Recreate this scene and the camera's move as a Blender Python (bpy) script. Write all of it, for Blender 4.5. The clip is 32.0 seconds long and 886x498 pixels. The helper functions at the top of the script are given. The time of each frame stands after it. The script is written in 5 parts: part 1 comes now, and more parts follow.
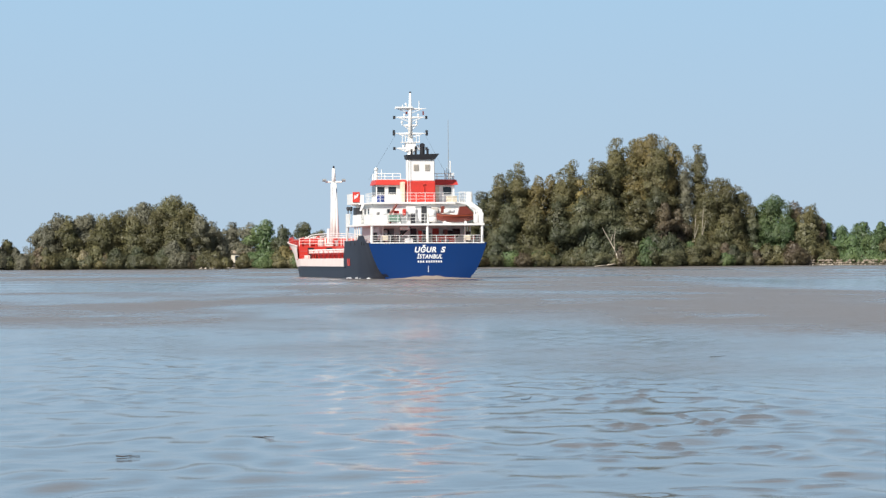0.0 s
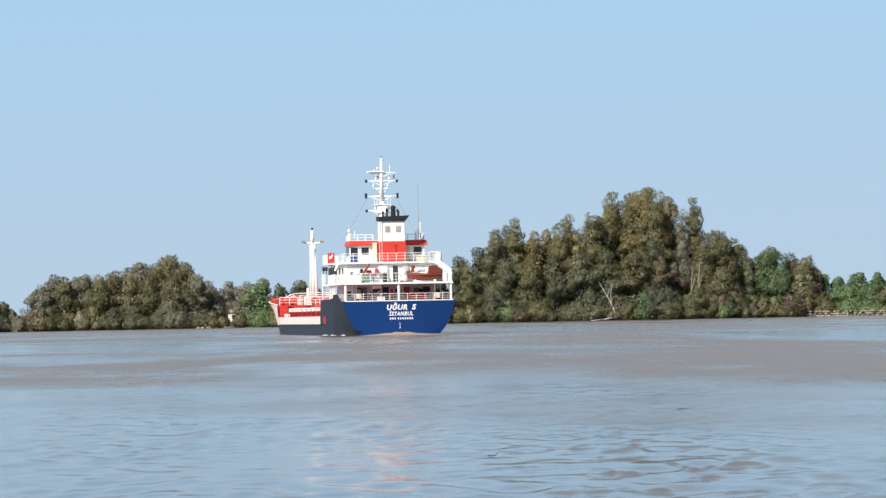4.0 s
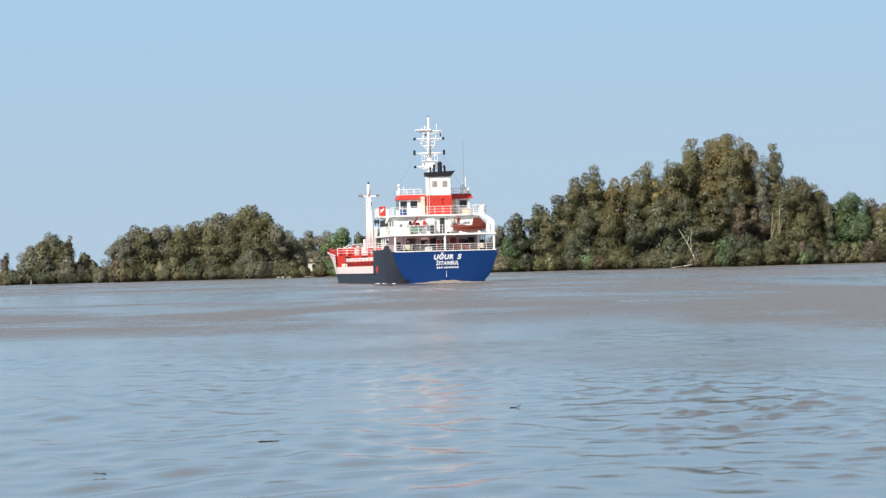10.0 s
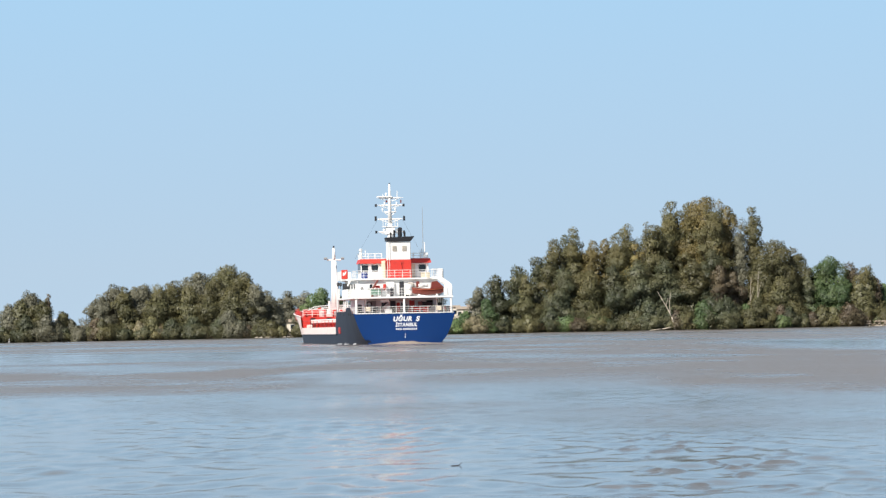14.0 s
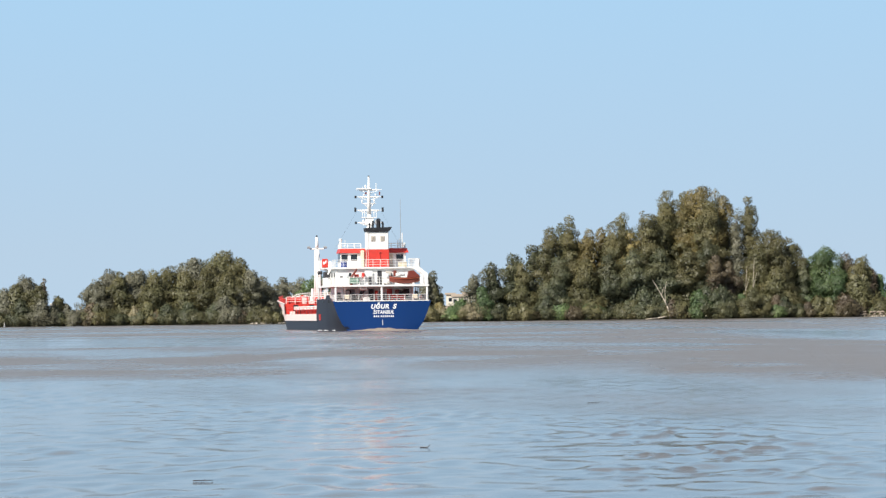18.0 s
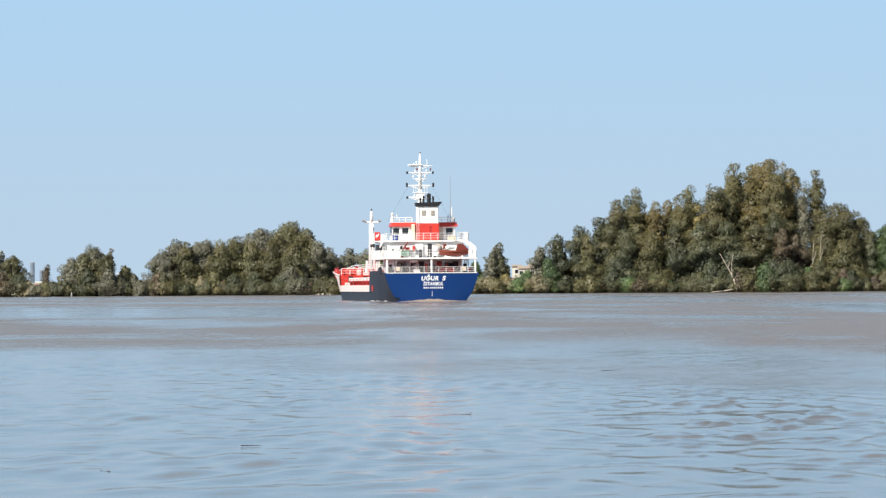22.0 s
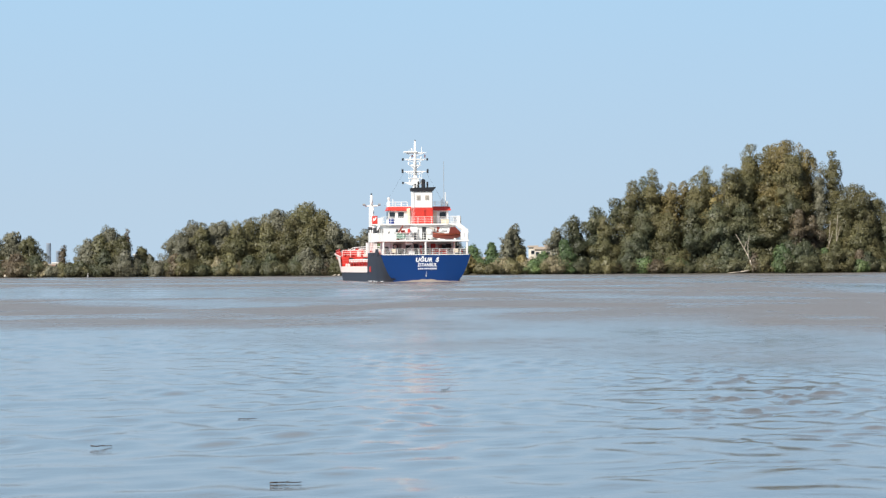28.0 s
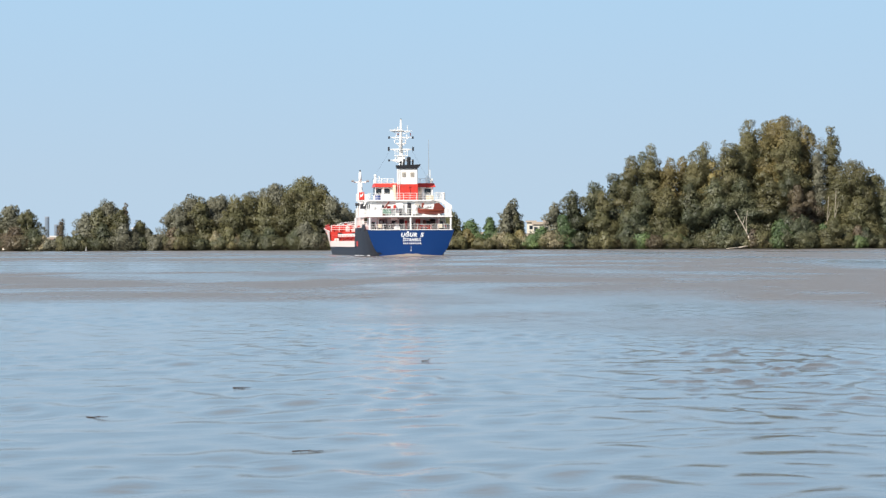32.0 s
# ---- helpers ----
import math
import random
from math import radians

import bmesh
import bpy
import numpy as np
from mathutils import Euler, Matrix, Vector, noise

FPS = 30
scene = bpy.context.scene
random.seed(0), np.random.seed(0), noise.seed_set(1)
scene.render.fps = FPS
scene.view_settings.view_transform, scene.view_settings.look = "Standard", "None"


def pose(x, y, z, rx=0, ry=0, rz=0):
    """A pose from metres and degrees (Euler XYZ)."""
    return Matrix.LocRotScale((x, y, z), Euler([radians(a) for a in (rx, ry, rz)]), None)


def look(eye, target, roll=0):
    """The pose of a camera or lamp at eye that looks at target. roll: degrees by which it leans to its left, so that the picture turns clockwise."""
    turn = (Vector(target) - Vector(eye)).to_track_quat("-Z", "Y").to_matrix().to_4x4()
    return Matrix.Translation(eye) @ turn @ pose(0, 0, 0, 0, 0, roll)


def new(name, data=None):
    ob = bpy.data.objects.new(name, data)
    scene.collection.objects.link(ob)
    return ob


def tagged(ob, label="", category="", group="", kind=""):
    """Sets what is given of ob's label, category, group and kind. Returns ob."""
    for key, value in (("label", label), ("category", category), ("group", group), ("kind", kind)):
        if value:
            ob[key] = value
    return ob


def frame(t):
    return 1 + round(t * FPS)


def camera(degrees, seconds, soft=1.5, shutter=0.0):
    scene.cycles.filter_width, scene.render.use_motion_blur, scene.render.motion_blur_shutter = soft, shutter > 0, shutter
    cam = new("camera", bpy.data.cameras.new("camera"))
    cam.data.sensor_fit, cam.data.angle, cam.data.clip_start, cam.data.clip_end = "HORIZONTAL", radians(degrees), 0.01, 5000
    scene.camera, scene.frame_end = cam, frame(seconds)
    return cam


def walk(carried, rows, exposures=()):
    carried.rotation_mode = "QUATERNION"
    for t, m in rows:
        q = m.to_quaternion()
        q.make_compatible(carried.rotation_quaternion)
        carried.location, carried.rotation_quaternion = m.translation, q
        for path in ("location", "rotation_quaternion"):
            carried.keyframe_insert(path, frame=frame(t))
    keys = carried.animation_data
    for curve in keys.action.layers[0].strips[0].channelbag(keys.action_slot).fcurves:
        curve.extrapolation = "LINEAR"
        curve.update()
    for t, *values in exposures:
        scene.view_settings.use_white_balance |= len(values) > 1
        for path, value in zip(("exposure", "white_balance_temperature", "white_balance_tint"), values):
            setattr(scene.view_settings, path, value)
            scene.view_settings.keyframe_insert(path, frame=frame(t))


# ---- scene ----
# A river seen from a low boat: a cargo ship sails away towards a far wooded bank.
EYE = Vector((0.0, 0.0, 2.15))
LENS = 15.0
FAR_BANK = 948.0


def aim(yaw, pitch, roll):
    """The pose of the hand-held camera: yaw to its left of +y, pitch up, roll, in degrees."""
    y, p = radians(yaw), radians(pitch)
    ahead = Vector((-math.sin(y) * math.cos(p), math.cos(y) * math.cos(p), math.sin(p)))
    return look(EYE, EYE + 100 * ahead, roll)


cam = camera(LENS, 32.0, soft=1.35)
walk(cam, [(t, aim(yaw, pitch, roll)) for t, yaw, pitch, roll in (
    (0, -0.006, 0.184, -0.333), (0.5, -0.031, 0.207, -0.609), (1, 0.038, 0.390, -0.267), (1.5, 0.083, 0.530, -0.434), (2, 0.180, 0.392, -0.762),
    (2.5, 0.367, 0.339, -0.985), (3, 0.037, 0.746, -1.146), (3.5, -0.067, 1.011, -1.045), (5.5, 0.108, 1.296, -1.622), (6, 0.716, 0.793, -1.594),
    (6.5, 1.284, 0.305, -1.732), (7, 1.400, 0.315, -1.522), (7.5, 1.200, 0.126, -1.698), (8, 1.013, -0.123, -2.036), (8.5, 0.808, -0.408, -1.800),
    (9, 0.732, -0.240, -1.241), (9.5, 0.958, 0.179, -1.216), (10, 1.296, 0.291, -1.482), (10.5, 1.946, 0.534, -1.170), (11, 2.284, 0.936, -0.887),
    (11.5, 2.293, 1.164, -0.883), (12, 2.421, 1.224, -0.505), (12.5, 2.264, 1.116, -0.261), (13, 1.831, 1.252, -0.564), (13.5, 1.321, 1.348, -1.053),
    (14, 0.914, 1.325, -1.108), (14.5, 0.934, 1.438, -0.683), (16.5, 0.457, 1.648, -0.537), (17, 0.450, 1.400, -0.599), (17.5, 0.486, 1.254, -0.673),
    (18, 0.847, 1.109, -0.675), (18.5, 1.398, 0.948, -0.582), (19, 1.956, 0.804, -0.534), (19.5, 2.291, 0.714, -0.537), (20, 2.301, 0.811, -0.580),
    (20.5, 2.129, 0.722, -0.468), (21, 2.079, 0.605, -0.338), (21.5, 2.059, 0.557, -0.342), (22, 1.982, 0.636, -0.372), (22.5, 1.946, 0.839, -0.334),
    (23, 1.948, 1.001, -0.336), (23.5, 2.009, 1.101, -0.305), (24, 2.024, 1.116, -0.335), (24.5, 1.960, 0.999, -0.372), (25, 1.945, 0.917, -0.392),
    (25.5, 2.058, 0.739, -0.497), (27.5, 2.183, 0.375, -0.409), (28, 2.259, 0.312, -0.354), (28.5, 2.184, 0.260, -0.477), (29, 2.089, 0.241, -0.386),
    (29.5, 2.268, 0.156, -0.257), (30, 2.322, 0.053, -0.173), (30.5, 2.254, 0.062, -0.229), (31, 2.171, 0.033, -0.369), (31.5, 2.144, -0.071, -0.210),
    (32, 2.232, -0.118, -0.184),
)],
    exposures=((0, -0.07), (3.5, -0.02), (6, 0.0), (8, -0.04), (9, -0.10), (10.5, -0.05), (12, 0.03), (32, 0.04)))

# ---- world, sun ----
SUN_ELEVATION, SUN_AZIMUTH = radians(40), radians(216)   # azimuth clockwise from +y
sun_dir = Vector((math.sin(SUN_AZIMUTH) * math.cos(SUN_ELEVATION), math.cos(SUN_AZIMUTH) * math.cos(SUN_ELEVATION), math.sin(SUN_ELEVATION)))
world = bpy.data.worlds.new("sky")
scene.world = world
world.use_nodes = True
wn = world.node_tree.nodes
sky = wn.new("ShaderNodeTexSky")
sky.sky_type = "NISHITA"
sky.sun_disc = False
sky.sun_elevation, sky.sun_rotation = SUN_ELEVATION, SUN_AZIMUTH
sky.altitude, sky.air_density, sky.dust_density, sky.ozone_density = 0, 0.7, 0.0, 5.0
wn["Background"].inputs["Strength"].default_value = 0.10
wl = world.node_tree.links
wc, ws, wr, wm = wn.new("ShaderNodeTexCoord"), wn.new("ShaderNodeSeparateXYZ"), wn.new("ShaderNodeMapRange"), wn.new("ShaderNodeMix")
wm.data_type = "RGBA"
wr.inputs["From Min"].default_value, wr.inputs["From Max"].default_value = 0.1, 0.8
wr.inputs["To Min"].default_value, wr.inputs["To Max"].default_value = 0.95, 0.0
wh, wz = wn.new("ShaderNodeMix"), wn.new("ShaderNodeMapRange")   # spring haze, paler low over the river
wh.data_type = "RGBA"
wh.inputs["A"].default_value, wh.inputs["B"].default_value = (4.65, 6.15, 7.75, 1), (4.05, 6.5, 8.85, 1)
wz.inputs["From Min"].default_value, wz.inputs["From Max"].default_value = 0.02, 0.11
wl.new(ws.outputs["Z"], wz.inputs["Value"])
wl.new(wz.outputs["Result"], wh.inputs["Factor"])
w3, wy = wn.new("ShaderNodeMix"), wn.new("ShaderNodeMapRange")   # and an added whitish band above the view, to grey the water's reflections
w3.data_type = "RGBA"
w3.inputs["B"].default_value = (5.8, 6.3, 6.7, 1)
wy.inputs["From Min"].default_value, wy.inputs["From Max"].default_value = 0.11, 0.24
wl.new(ws.outputs["Z"], wy.inputs["Value"])
wl.new(wy.outputs["Result"], w3.inputs["Factor"])
wl.new(wh.outputs["Result"], w3.inputs["A"])
wl.new(w3.outputs["Result"], wm.inputs["B"])
wl.new(wc.outputs["Generated"], ws.inputs[0])
wl.new(ws.outputs["Z"], wr.inputs["Value"])
wl.new(wr.outputs["Result"], wm.inputs["Factor"])
wl.new(sky.outputs["Color"], wm.inputs["A"])
wl.new(wm.outputs["Result"], wn["Background"].inputs["Color"])
sun_data = bpy.data.lights.new("sun", "SUN")
sun_data.energy, sun_data.angle, sun_data.color = 6.2, radians(0.53), (1.0, 0.95, 0.87)
sun = new("sun", sun_data)
sun.matrix_world = look(sun_dir * 500, (0, 0, 0))


# ---- materials ----
def nodes_of(name):
    m = bpy.data.materials.new(name)
    m.use_nodes = True
    return m, m.node_tree.nodes, m.node_tree.links, m.node_tree.nodes["Principled BSDF"]


def mat(name, color, rough=0.5, metal=0.0, dirt=0.15, size=1.5, bump=0.0, dirt_color=None, streak=1.0, gloss=0.5):
    """A painted or bare surface with grain and stains at two scales; streak below 1 draws the stains out downwards."""
    m, n, l, b = nodes_of(name)
    tc = n.new("ShaderNodeTexCoord")
    mp = n.new("ShaderNodeMapping")
    mp.inputs["Scale"].default_value = (1, 1, streak)
    l.new(tc.outputs["Object"], mp.inputs["Vector"])
    big, fine = n.new("ShaderNodeTexNoise"), n.new("ShaderNodeTexNoise")
    big.inputs["Scale"].default_value, big.inputs["Detail"].default_value = 1.0 / size, 6
    fine.inputs["Scale"].default_value, fine.inputs["Detail"].default_value = 9.0 / size, 8
    l.new(mp.outputs["Vector"], big.inputs["Vector"])
    l.new(mp.outputs["Vector"], fine.inputs["Vector"])
    add = n.new("ShaderNodeMath")
    add.operation = "MULTIPLY"
    l.new(big.outputs["Fac"], add.inputs[0])
    l.new(fine.outputs["Fac"], add.inputs[1])
    ramp = n.new("ShaderNodeMapRange")
    ramp.inputs["From Min"].default_value, ramp.inputs["From Max"].default_value = 0.18, 0.42
    ramp.inputs["To Min"].default_value, ramp.inputs["To Max"].default_value = 0.0, dirt * 2
    l.new(add.outputs[0], ramp.inputs["Value"])
    mix = n.new("ShaderNodeMix")
    mix.data_type = "RGBA"
    mix.inputs["A"].default_value = (*color, 1)
    mix.inputs["B"].default_value = (*(dirt_color or [c * 0.55 for c in color]), 1)
    l.new(ramp.outputs["Result"], mix.inputs["Factor"])
    l.new(mix.outputs["Result"], b.inputs["Base Color"])
    b.inputs["Roughness"].default_value, b.inputs["Metallic"].default_value = rough, metal
    b.inputs["Specular IOR Level"].default_value = gloss
    if bump:
        bp = n.new("ShaderNodeBump")
        bp.inputs["Strength"].default_value, bp.inputs["Distance"].default_value = bump, 0.03 * size
        l.new(fine.outputs["Fac"], bp.inputs["Height"])
        l.new(bp.outputs["Normal"], b.inputs["Normal"])
    return m


def leaf_mat(name, dark, light, tip):
    """Foliage: each leaf spray takes its own tone between dark and light, with drifts of a third tone through the crown."""
    m, n, l, b = nodes_of(name)
    geo, info, tc = n.new("ShaderNodeNewGeometry"), n.new("ShaderNodeObjectInfo"), n.new("ShaderNodeTexCoord")
    drift = n.new("ShaderNodeTexNoise")
    drift.inputs["Scale"].default_value, drift.inputs["Detail"].default_value = 0.16, 4
    l.new(tc.outputs["Object"], drift.inputs["Vector"])
    one, two = n.new("ShaderNodeMix"), n.new("ShaderNodeMix")
    one.data_type = two.data_type = "RGBA"
    one.inputs["A"].default_value, one.inputs["B"].default_value = (*dark, 1), (*light, 1)
    l.new(geo.outputs["Random Per Island"], one.inputs["Factor"])
    rng = n.new("ShaderNodeMapRange")
    rng.inputs["From Min"].default_value, rng.inputs["From Max"].default_value = 0.42, 0.68
    l.new(drift.outputs["Fac"], rng.inputs["Value"])
    l.new(rng.outputs["Result"], two.inputs["Factor"])
    l.new(one.outputs["Result"], two.inputs["A"])
    two.inputs["B"].default_value = (*tip, 1)
    hue = n.new("ShaderNodeHueSaturation")
    val = n.new("ShaderNodeMapRange")
    val.inputs["To Min"].default_value, val.inputs["To Max"].default_value = 0.80, 1.22
    l.new(info.outputs["Random"], val.inputs["Value"])
    l.new(val.outputs["Result"], hue.inputs["Value"])
    l.new(two.outputs["Result"], hue.inputs["Color"])
    l.new(hue.outputs["Color"], b.inputs["Base Color"])
    b.inputs["Roughness"].default_value = 0.5
    b.inputs["Specular IOR Level"].default_value = 0.5
    tr = n.new("ShaderNodeBsdfTranslucent")
    l.new(hue.outputs["Color"], tr.inputs["Color"])
    sh = n.new("ShaderNodeMixShader")
    sh.inputs[0].default_value = 0.30
    l.new(b.outputs[0], sh.inputs[1])
    l.new(tr.outputs[0], sh.inputs[2])
    l.new(sh.outputs[0], n["Material Output"].inputs["Surface"])
    return m


PINK_WHITE = mat("faded_pinkish_white_paint", (0.95, 0.80, 0.74), 0.45, dirt=0.1, dirt_color=(0.7, 0.4, 0.32), streak=0.3)
WHITE = mat("white_paint", (0.88, 0.87, 0.84), 0.4, dirt=0.07, size=1.2, dirt_color=(0.55, 0.45, 0.33), streak=0.3)
CREAM = mat("cream_paint", (0.74, 0.66, 0.50), 0.45, dirt=0.12, dirt_color=(0.5, 0.38, 0.25), streak=0.3)
RED = mat("red_paint", (0.62, 0.045, 0.03), 0.45, dirt=0.15, dirt_color=(0.32, 0.04, 0.03), streak=0.4)
DECK_RED = mat("red_deck_paint", (0.52, 0.05, 0.035), 0.6, dirt=0.2)
BLUE = mat("blue_hull_paint", (0.003, 0.034, 0.150), 0.38, dirt=0.14, size=2.2, dirt_color=(0.006, 0.032, 0.12), streak=0.35, gloss=0.3)
SLATE = mat("slate_hull_paint", (0.008, 0.011, 0.025), 0.45, dirt=0.2, size=2.5, dirt_color=(0.016, 0.017, 0.025), streak=0.3, gloss=0.3)
BLACK = mat("black_paint", (0.015, 0.015, 0.018), 0.5)
DARK = mat("dark_steel", (0.05, 0.05, 0.055), 0.5, 0.3)
GREY = mat("grey_paint", (0.30, 0.31, 0.31), 0.5)
PALE_GREY = mat("pale_grey_paint", (0.58, 0.53, 0.46), 0.55)
BROWN = mat("brown_fibreglass", (0.19, 0.036, 0.022), 0.4, dirt=0.2)
ORANGE = mat("orange_fibreglass", (0.42, 0.09, 0.035), 0.45, dirt=0.15)
GREEN = mat("faded_green_paint", (0.16, 0.26, 0.20), 0.55)
BLUE_TARP = mat("blue_tarpaulin", (0.02, 0.05, 0.22), 0.7, bump=0.3)
LETTER = mat("white_lettering", (0.82, 0.83, 0.84), 0.5, dirt=0.05)
GLASS, gn, gl, gb = nodes_of("dark_window_glass")
gb.inputs["Base Color"].default_value = (0.02, 0.025, 0.03, 1)
gb.inputs["Roughness"].default_value = 0.06
FOAM = mat("muddy_foam", (0.36, 0.29, 0.23), 0.75, dirt=0.2, size=0.5, bump=0.6)
BARK = mat("grey_brown_bark", (0.20, 0.15, 0.11), 0.9, dirt=0.3, size=0.6, bump=0.6, streak=0.2)
PALE_BARK = mat("pale_bark", (0.50, 0.43, 0.34), 0.85, dirt=0.25, size=0.8, bump=0.5, streak=0.2)
DRIFTWOOD = mat("wet_driftwood", (0.045, 0.032, 0.022), 0.6, dirt=0.2, size=0.1, bump=0.4)
SOIL = mat("dry_river_soil", (0.11, 0.088, 0.055), 0.95, dirt=0.35, size=6, bump=0.5, dirt_color=(0.045, 0.045, 0.022))
ROCK = mat("brown_boulder", (0.30, 0.245, 0.185), 0.9, dirt=0.3, size=1.0, bump=0.6)
PALE_ROCK = mat("pale_boulder", (0.50, 0.44, 0.36), 0.9, dirt=0.2, size=1.0, bump=0.6)
OCHRE = mat("ochre_render", (0.72, 0.65, 0.54), 0.9, dirt=0.15, size=3)
HOUSE_WHITE = mat("whitewashed_render", (0.78, 0.75, 0.70), 0.9, dirt=0.1, size=3)
TILE = mat("clay_roof_tiles", (0.42, 0.34, 0.26), 0.9, dirt=0.2, size=2)
# distance haze is mixed into the towers' pale glass colour
TOWER_GLASS = mat("blue_grey_tower_glass", (0.20, 0.25, 0.31), 0.3, dirt=0.2, size=12)
TOWER_FRAME = mat("tower_fins", (0.28, 0.31, 0.36), 0.5)

# leaf tones, lifted and greyed to hold the haze over the far bank
LEAF = {
    "olive": leaf_mat("olive_leaves", (0.125, 0.123, 0.056), (0.148, 0.143, 0.066), (0.205, 0.180, 0.080)),
    "dark": leaf_mat("dark_olive_leaves", (0.078, 0.090, 0.050), (0.096, 0.108, 0.058), (0.155, 0.148, 0.072)),
    "gold": leaf_mat("golden_olive_leaves", (0.200, 0.164, 0.062), (0.225, 0.186, 0.072), (0.285, 0.228, 0.088)),
    "green": leaf_mat("fresh_green_leaves", (0.095, 0.152, 0.064), (0.120, 0.182, 0.074), (0.200, 0.260, 0.100)),
    "grey": leaf_mat("hazed_grey_green_leaves", (0.152, 0.150, 0.102), (0.168, 0.165, 0.110), (0.205, 0.194, 0.126)),
    "brown": leaf_mat("reddish_brown_leaves", (0.118, 0.090, 0.060), (0.138, 0.106, 0.068), (0.185, 0.152, 0.084)),
    "straw": leaf_mat("straw_coloured_reeds", (0.290, 0.250, 0.150), (0.320, 0.280, 0.170), (0.400, 0.345, 0.210)),
}


def water_material():
    """Muddy river: brown silt below a glossy skin; ripples at several scales, calmer in long slicks."""
    m, n, l, b = nodes_of("muddy_river_water")
    tc = n.new("ShaderNodeTexCoord")

    def mapped(src, sx, sy, rot=0.0):
        mp = n.new("ShaderNodeMapping")
        mp.inputs["Scale"].default_value = (sx, sy, 1)
        mp.inputs["Rotation"].default_value = (0, 0, rot)
        l.new(src, mp.inputs["Vector"])
        return mp.outputs["Vector"]

    def noise_of(vec, detail, rough=0.5, warp=0.0):
        t = n.new("ShaderNodeTexNoise")
        t.inputs["Scale"].default_value, t.inputs["Detail"].default_value = 1, detail
        t.inputs["Roughness"].default_value, t.inputs["Distortion"].default_value = rough, warp
        l.new(vec, t.inputs["Vector"])
        return t.outputs["Fac"]

    def ranged(v, a, c, lo, hi):
        r = n.new("ShaderNodeMapRange")
        r.inputs["From Min"].default_value, r.inputs["From Max"].default_value = a, c
        r.inputs["To Min"].default_value, r.inputs["To Max"].default_value = lo, hi
        r.interpolation_type = "SMOOTHSTEP"
        l.new(v, r.inputs["Value"])
        return r.outputs["Result"]

    def math_of(op, a, c):
        k = n.new("ShaderNodeMath")
        k.operation = op
        for i, v in enumerate((a, c)):
            if isinstance(v, (int, float)):
                k.inputs[i].default_value = v
            else:
                l.new(v, k.inputs[i])
        return k.outputs[0]

    O = tc.outputs["Object"]
    sep = n.new("ShaderNodeSeparateXYZ")
    l.new(O, sep.inputs[0])
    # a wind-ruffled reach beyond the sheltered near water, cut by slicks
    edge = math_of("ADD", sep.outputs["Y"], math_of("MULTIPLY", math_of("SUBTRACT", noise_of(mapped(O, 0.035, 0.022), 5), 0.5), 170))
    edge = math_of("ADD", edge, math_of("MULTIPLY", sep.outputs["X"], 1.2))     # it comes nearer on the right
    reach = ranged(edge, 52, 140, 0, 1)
    wide = ranged(noise_of(mapped(O, 0.045, 0.013, 0.03), 4, 0.5, 0.4), 0.42, 0.62, 0, 1)
    thin = ranged(noise_of(mapped(O, 0.10, 0.045, 0.06), 5, 0.6, 0.8), 0.47, 0.70, 0, 1)
    slick = math_of("MAXIMUM", math_of("MULTIPLY", wide, 0.72), math_of("MULTIPLY", thin, 0.6))
    # long calm water towards the banks on both sides of the ship's track
    side = ranged(math_of("ABSOLUTE", math_of("SUBTRACT", sep.outputs["X"], 4.0), 0.0), 10, 26, 0, 1)
    frayed = math_of("ADD", sep.outputs["Y"], math_of("MULTIPLY", math_of("SUBTRACT", noise_of(mapped(O, 0.03, 0.02), 5), 0.5), 120))
    lane = math_of("MULTIPLY", ranged(frayed, 205, 255, 0, 1), ranged(frayed, 330, 430, 1, 0))
    calm = math_of("MULTIPLY", math_of("MULTIPLY", side, lane), ranged(noise_of(mapped(O, 0.02, 0.05), 4), 0.30, 0.52, 0.25, 0.88))
    slick = math_of("MAXIMUM", slick, calm)
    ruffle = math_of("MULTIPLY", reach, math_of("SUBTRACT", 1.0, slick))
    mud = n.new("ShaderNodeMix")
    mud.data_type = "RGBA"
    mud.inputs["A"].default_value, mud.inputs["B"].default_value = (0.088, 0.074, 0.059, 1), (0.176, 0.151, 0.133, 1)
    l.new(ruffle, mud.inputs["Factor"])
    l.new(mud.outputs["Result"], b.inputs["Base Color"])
    b.inputs["IOR"].default_value = 1.33
    l.new(ranged(ruffle, 0, 1, 0.09, 0.34), b.inputs["Roughness"])
    # ripples that drift with the sheet
    a1 = noise_of(mapped(O, 1.7, 1.1, 0.15), 3)
    a2 = noise_of(mapped(O, 5, 3.2, -0.2), 3)
    h = math_of("ADD", math_of("MULTIPLY", a1, 0.005), math_of("MULTIPLY", a2, 0.0030))
    r1 = noise_of(mapped(O, 2.2, 1.8, 0.1), 4, 0.6)
    h = math_of("ADD", h, math_of("MULTIPLY", math_of("MULTIPLY", r1, ruffle), 0.15))
    bp = n.new("ShaderNodeBump")
    bp.inputs["Strength"].default_value, bp.inputs["Distance"].default_value = 1.0, 1.0
    l.new(h, bp.inputs["Height"])
    l.new(bp.outputs["Normal"], b.inputs["Normal"])
    return m


WATER = water_material()


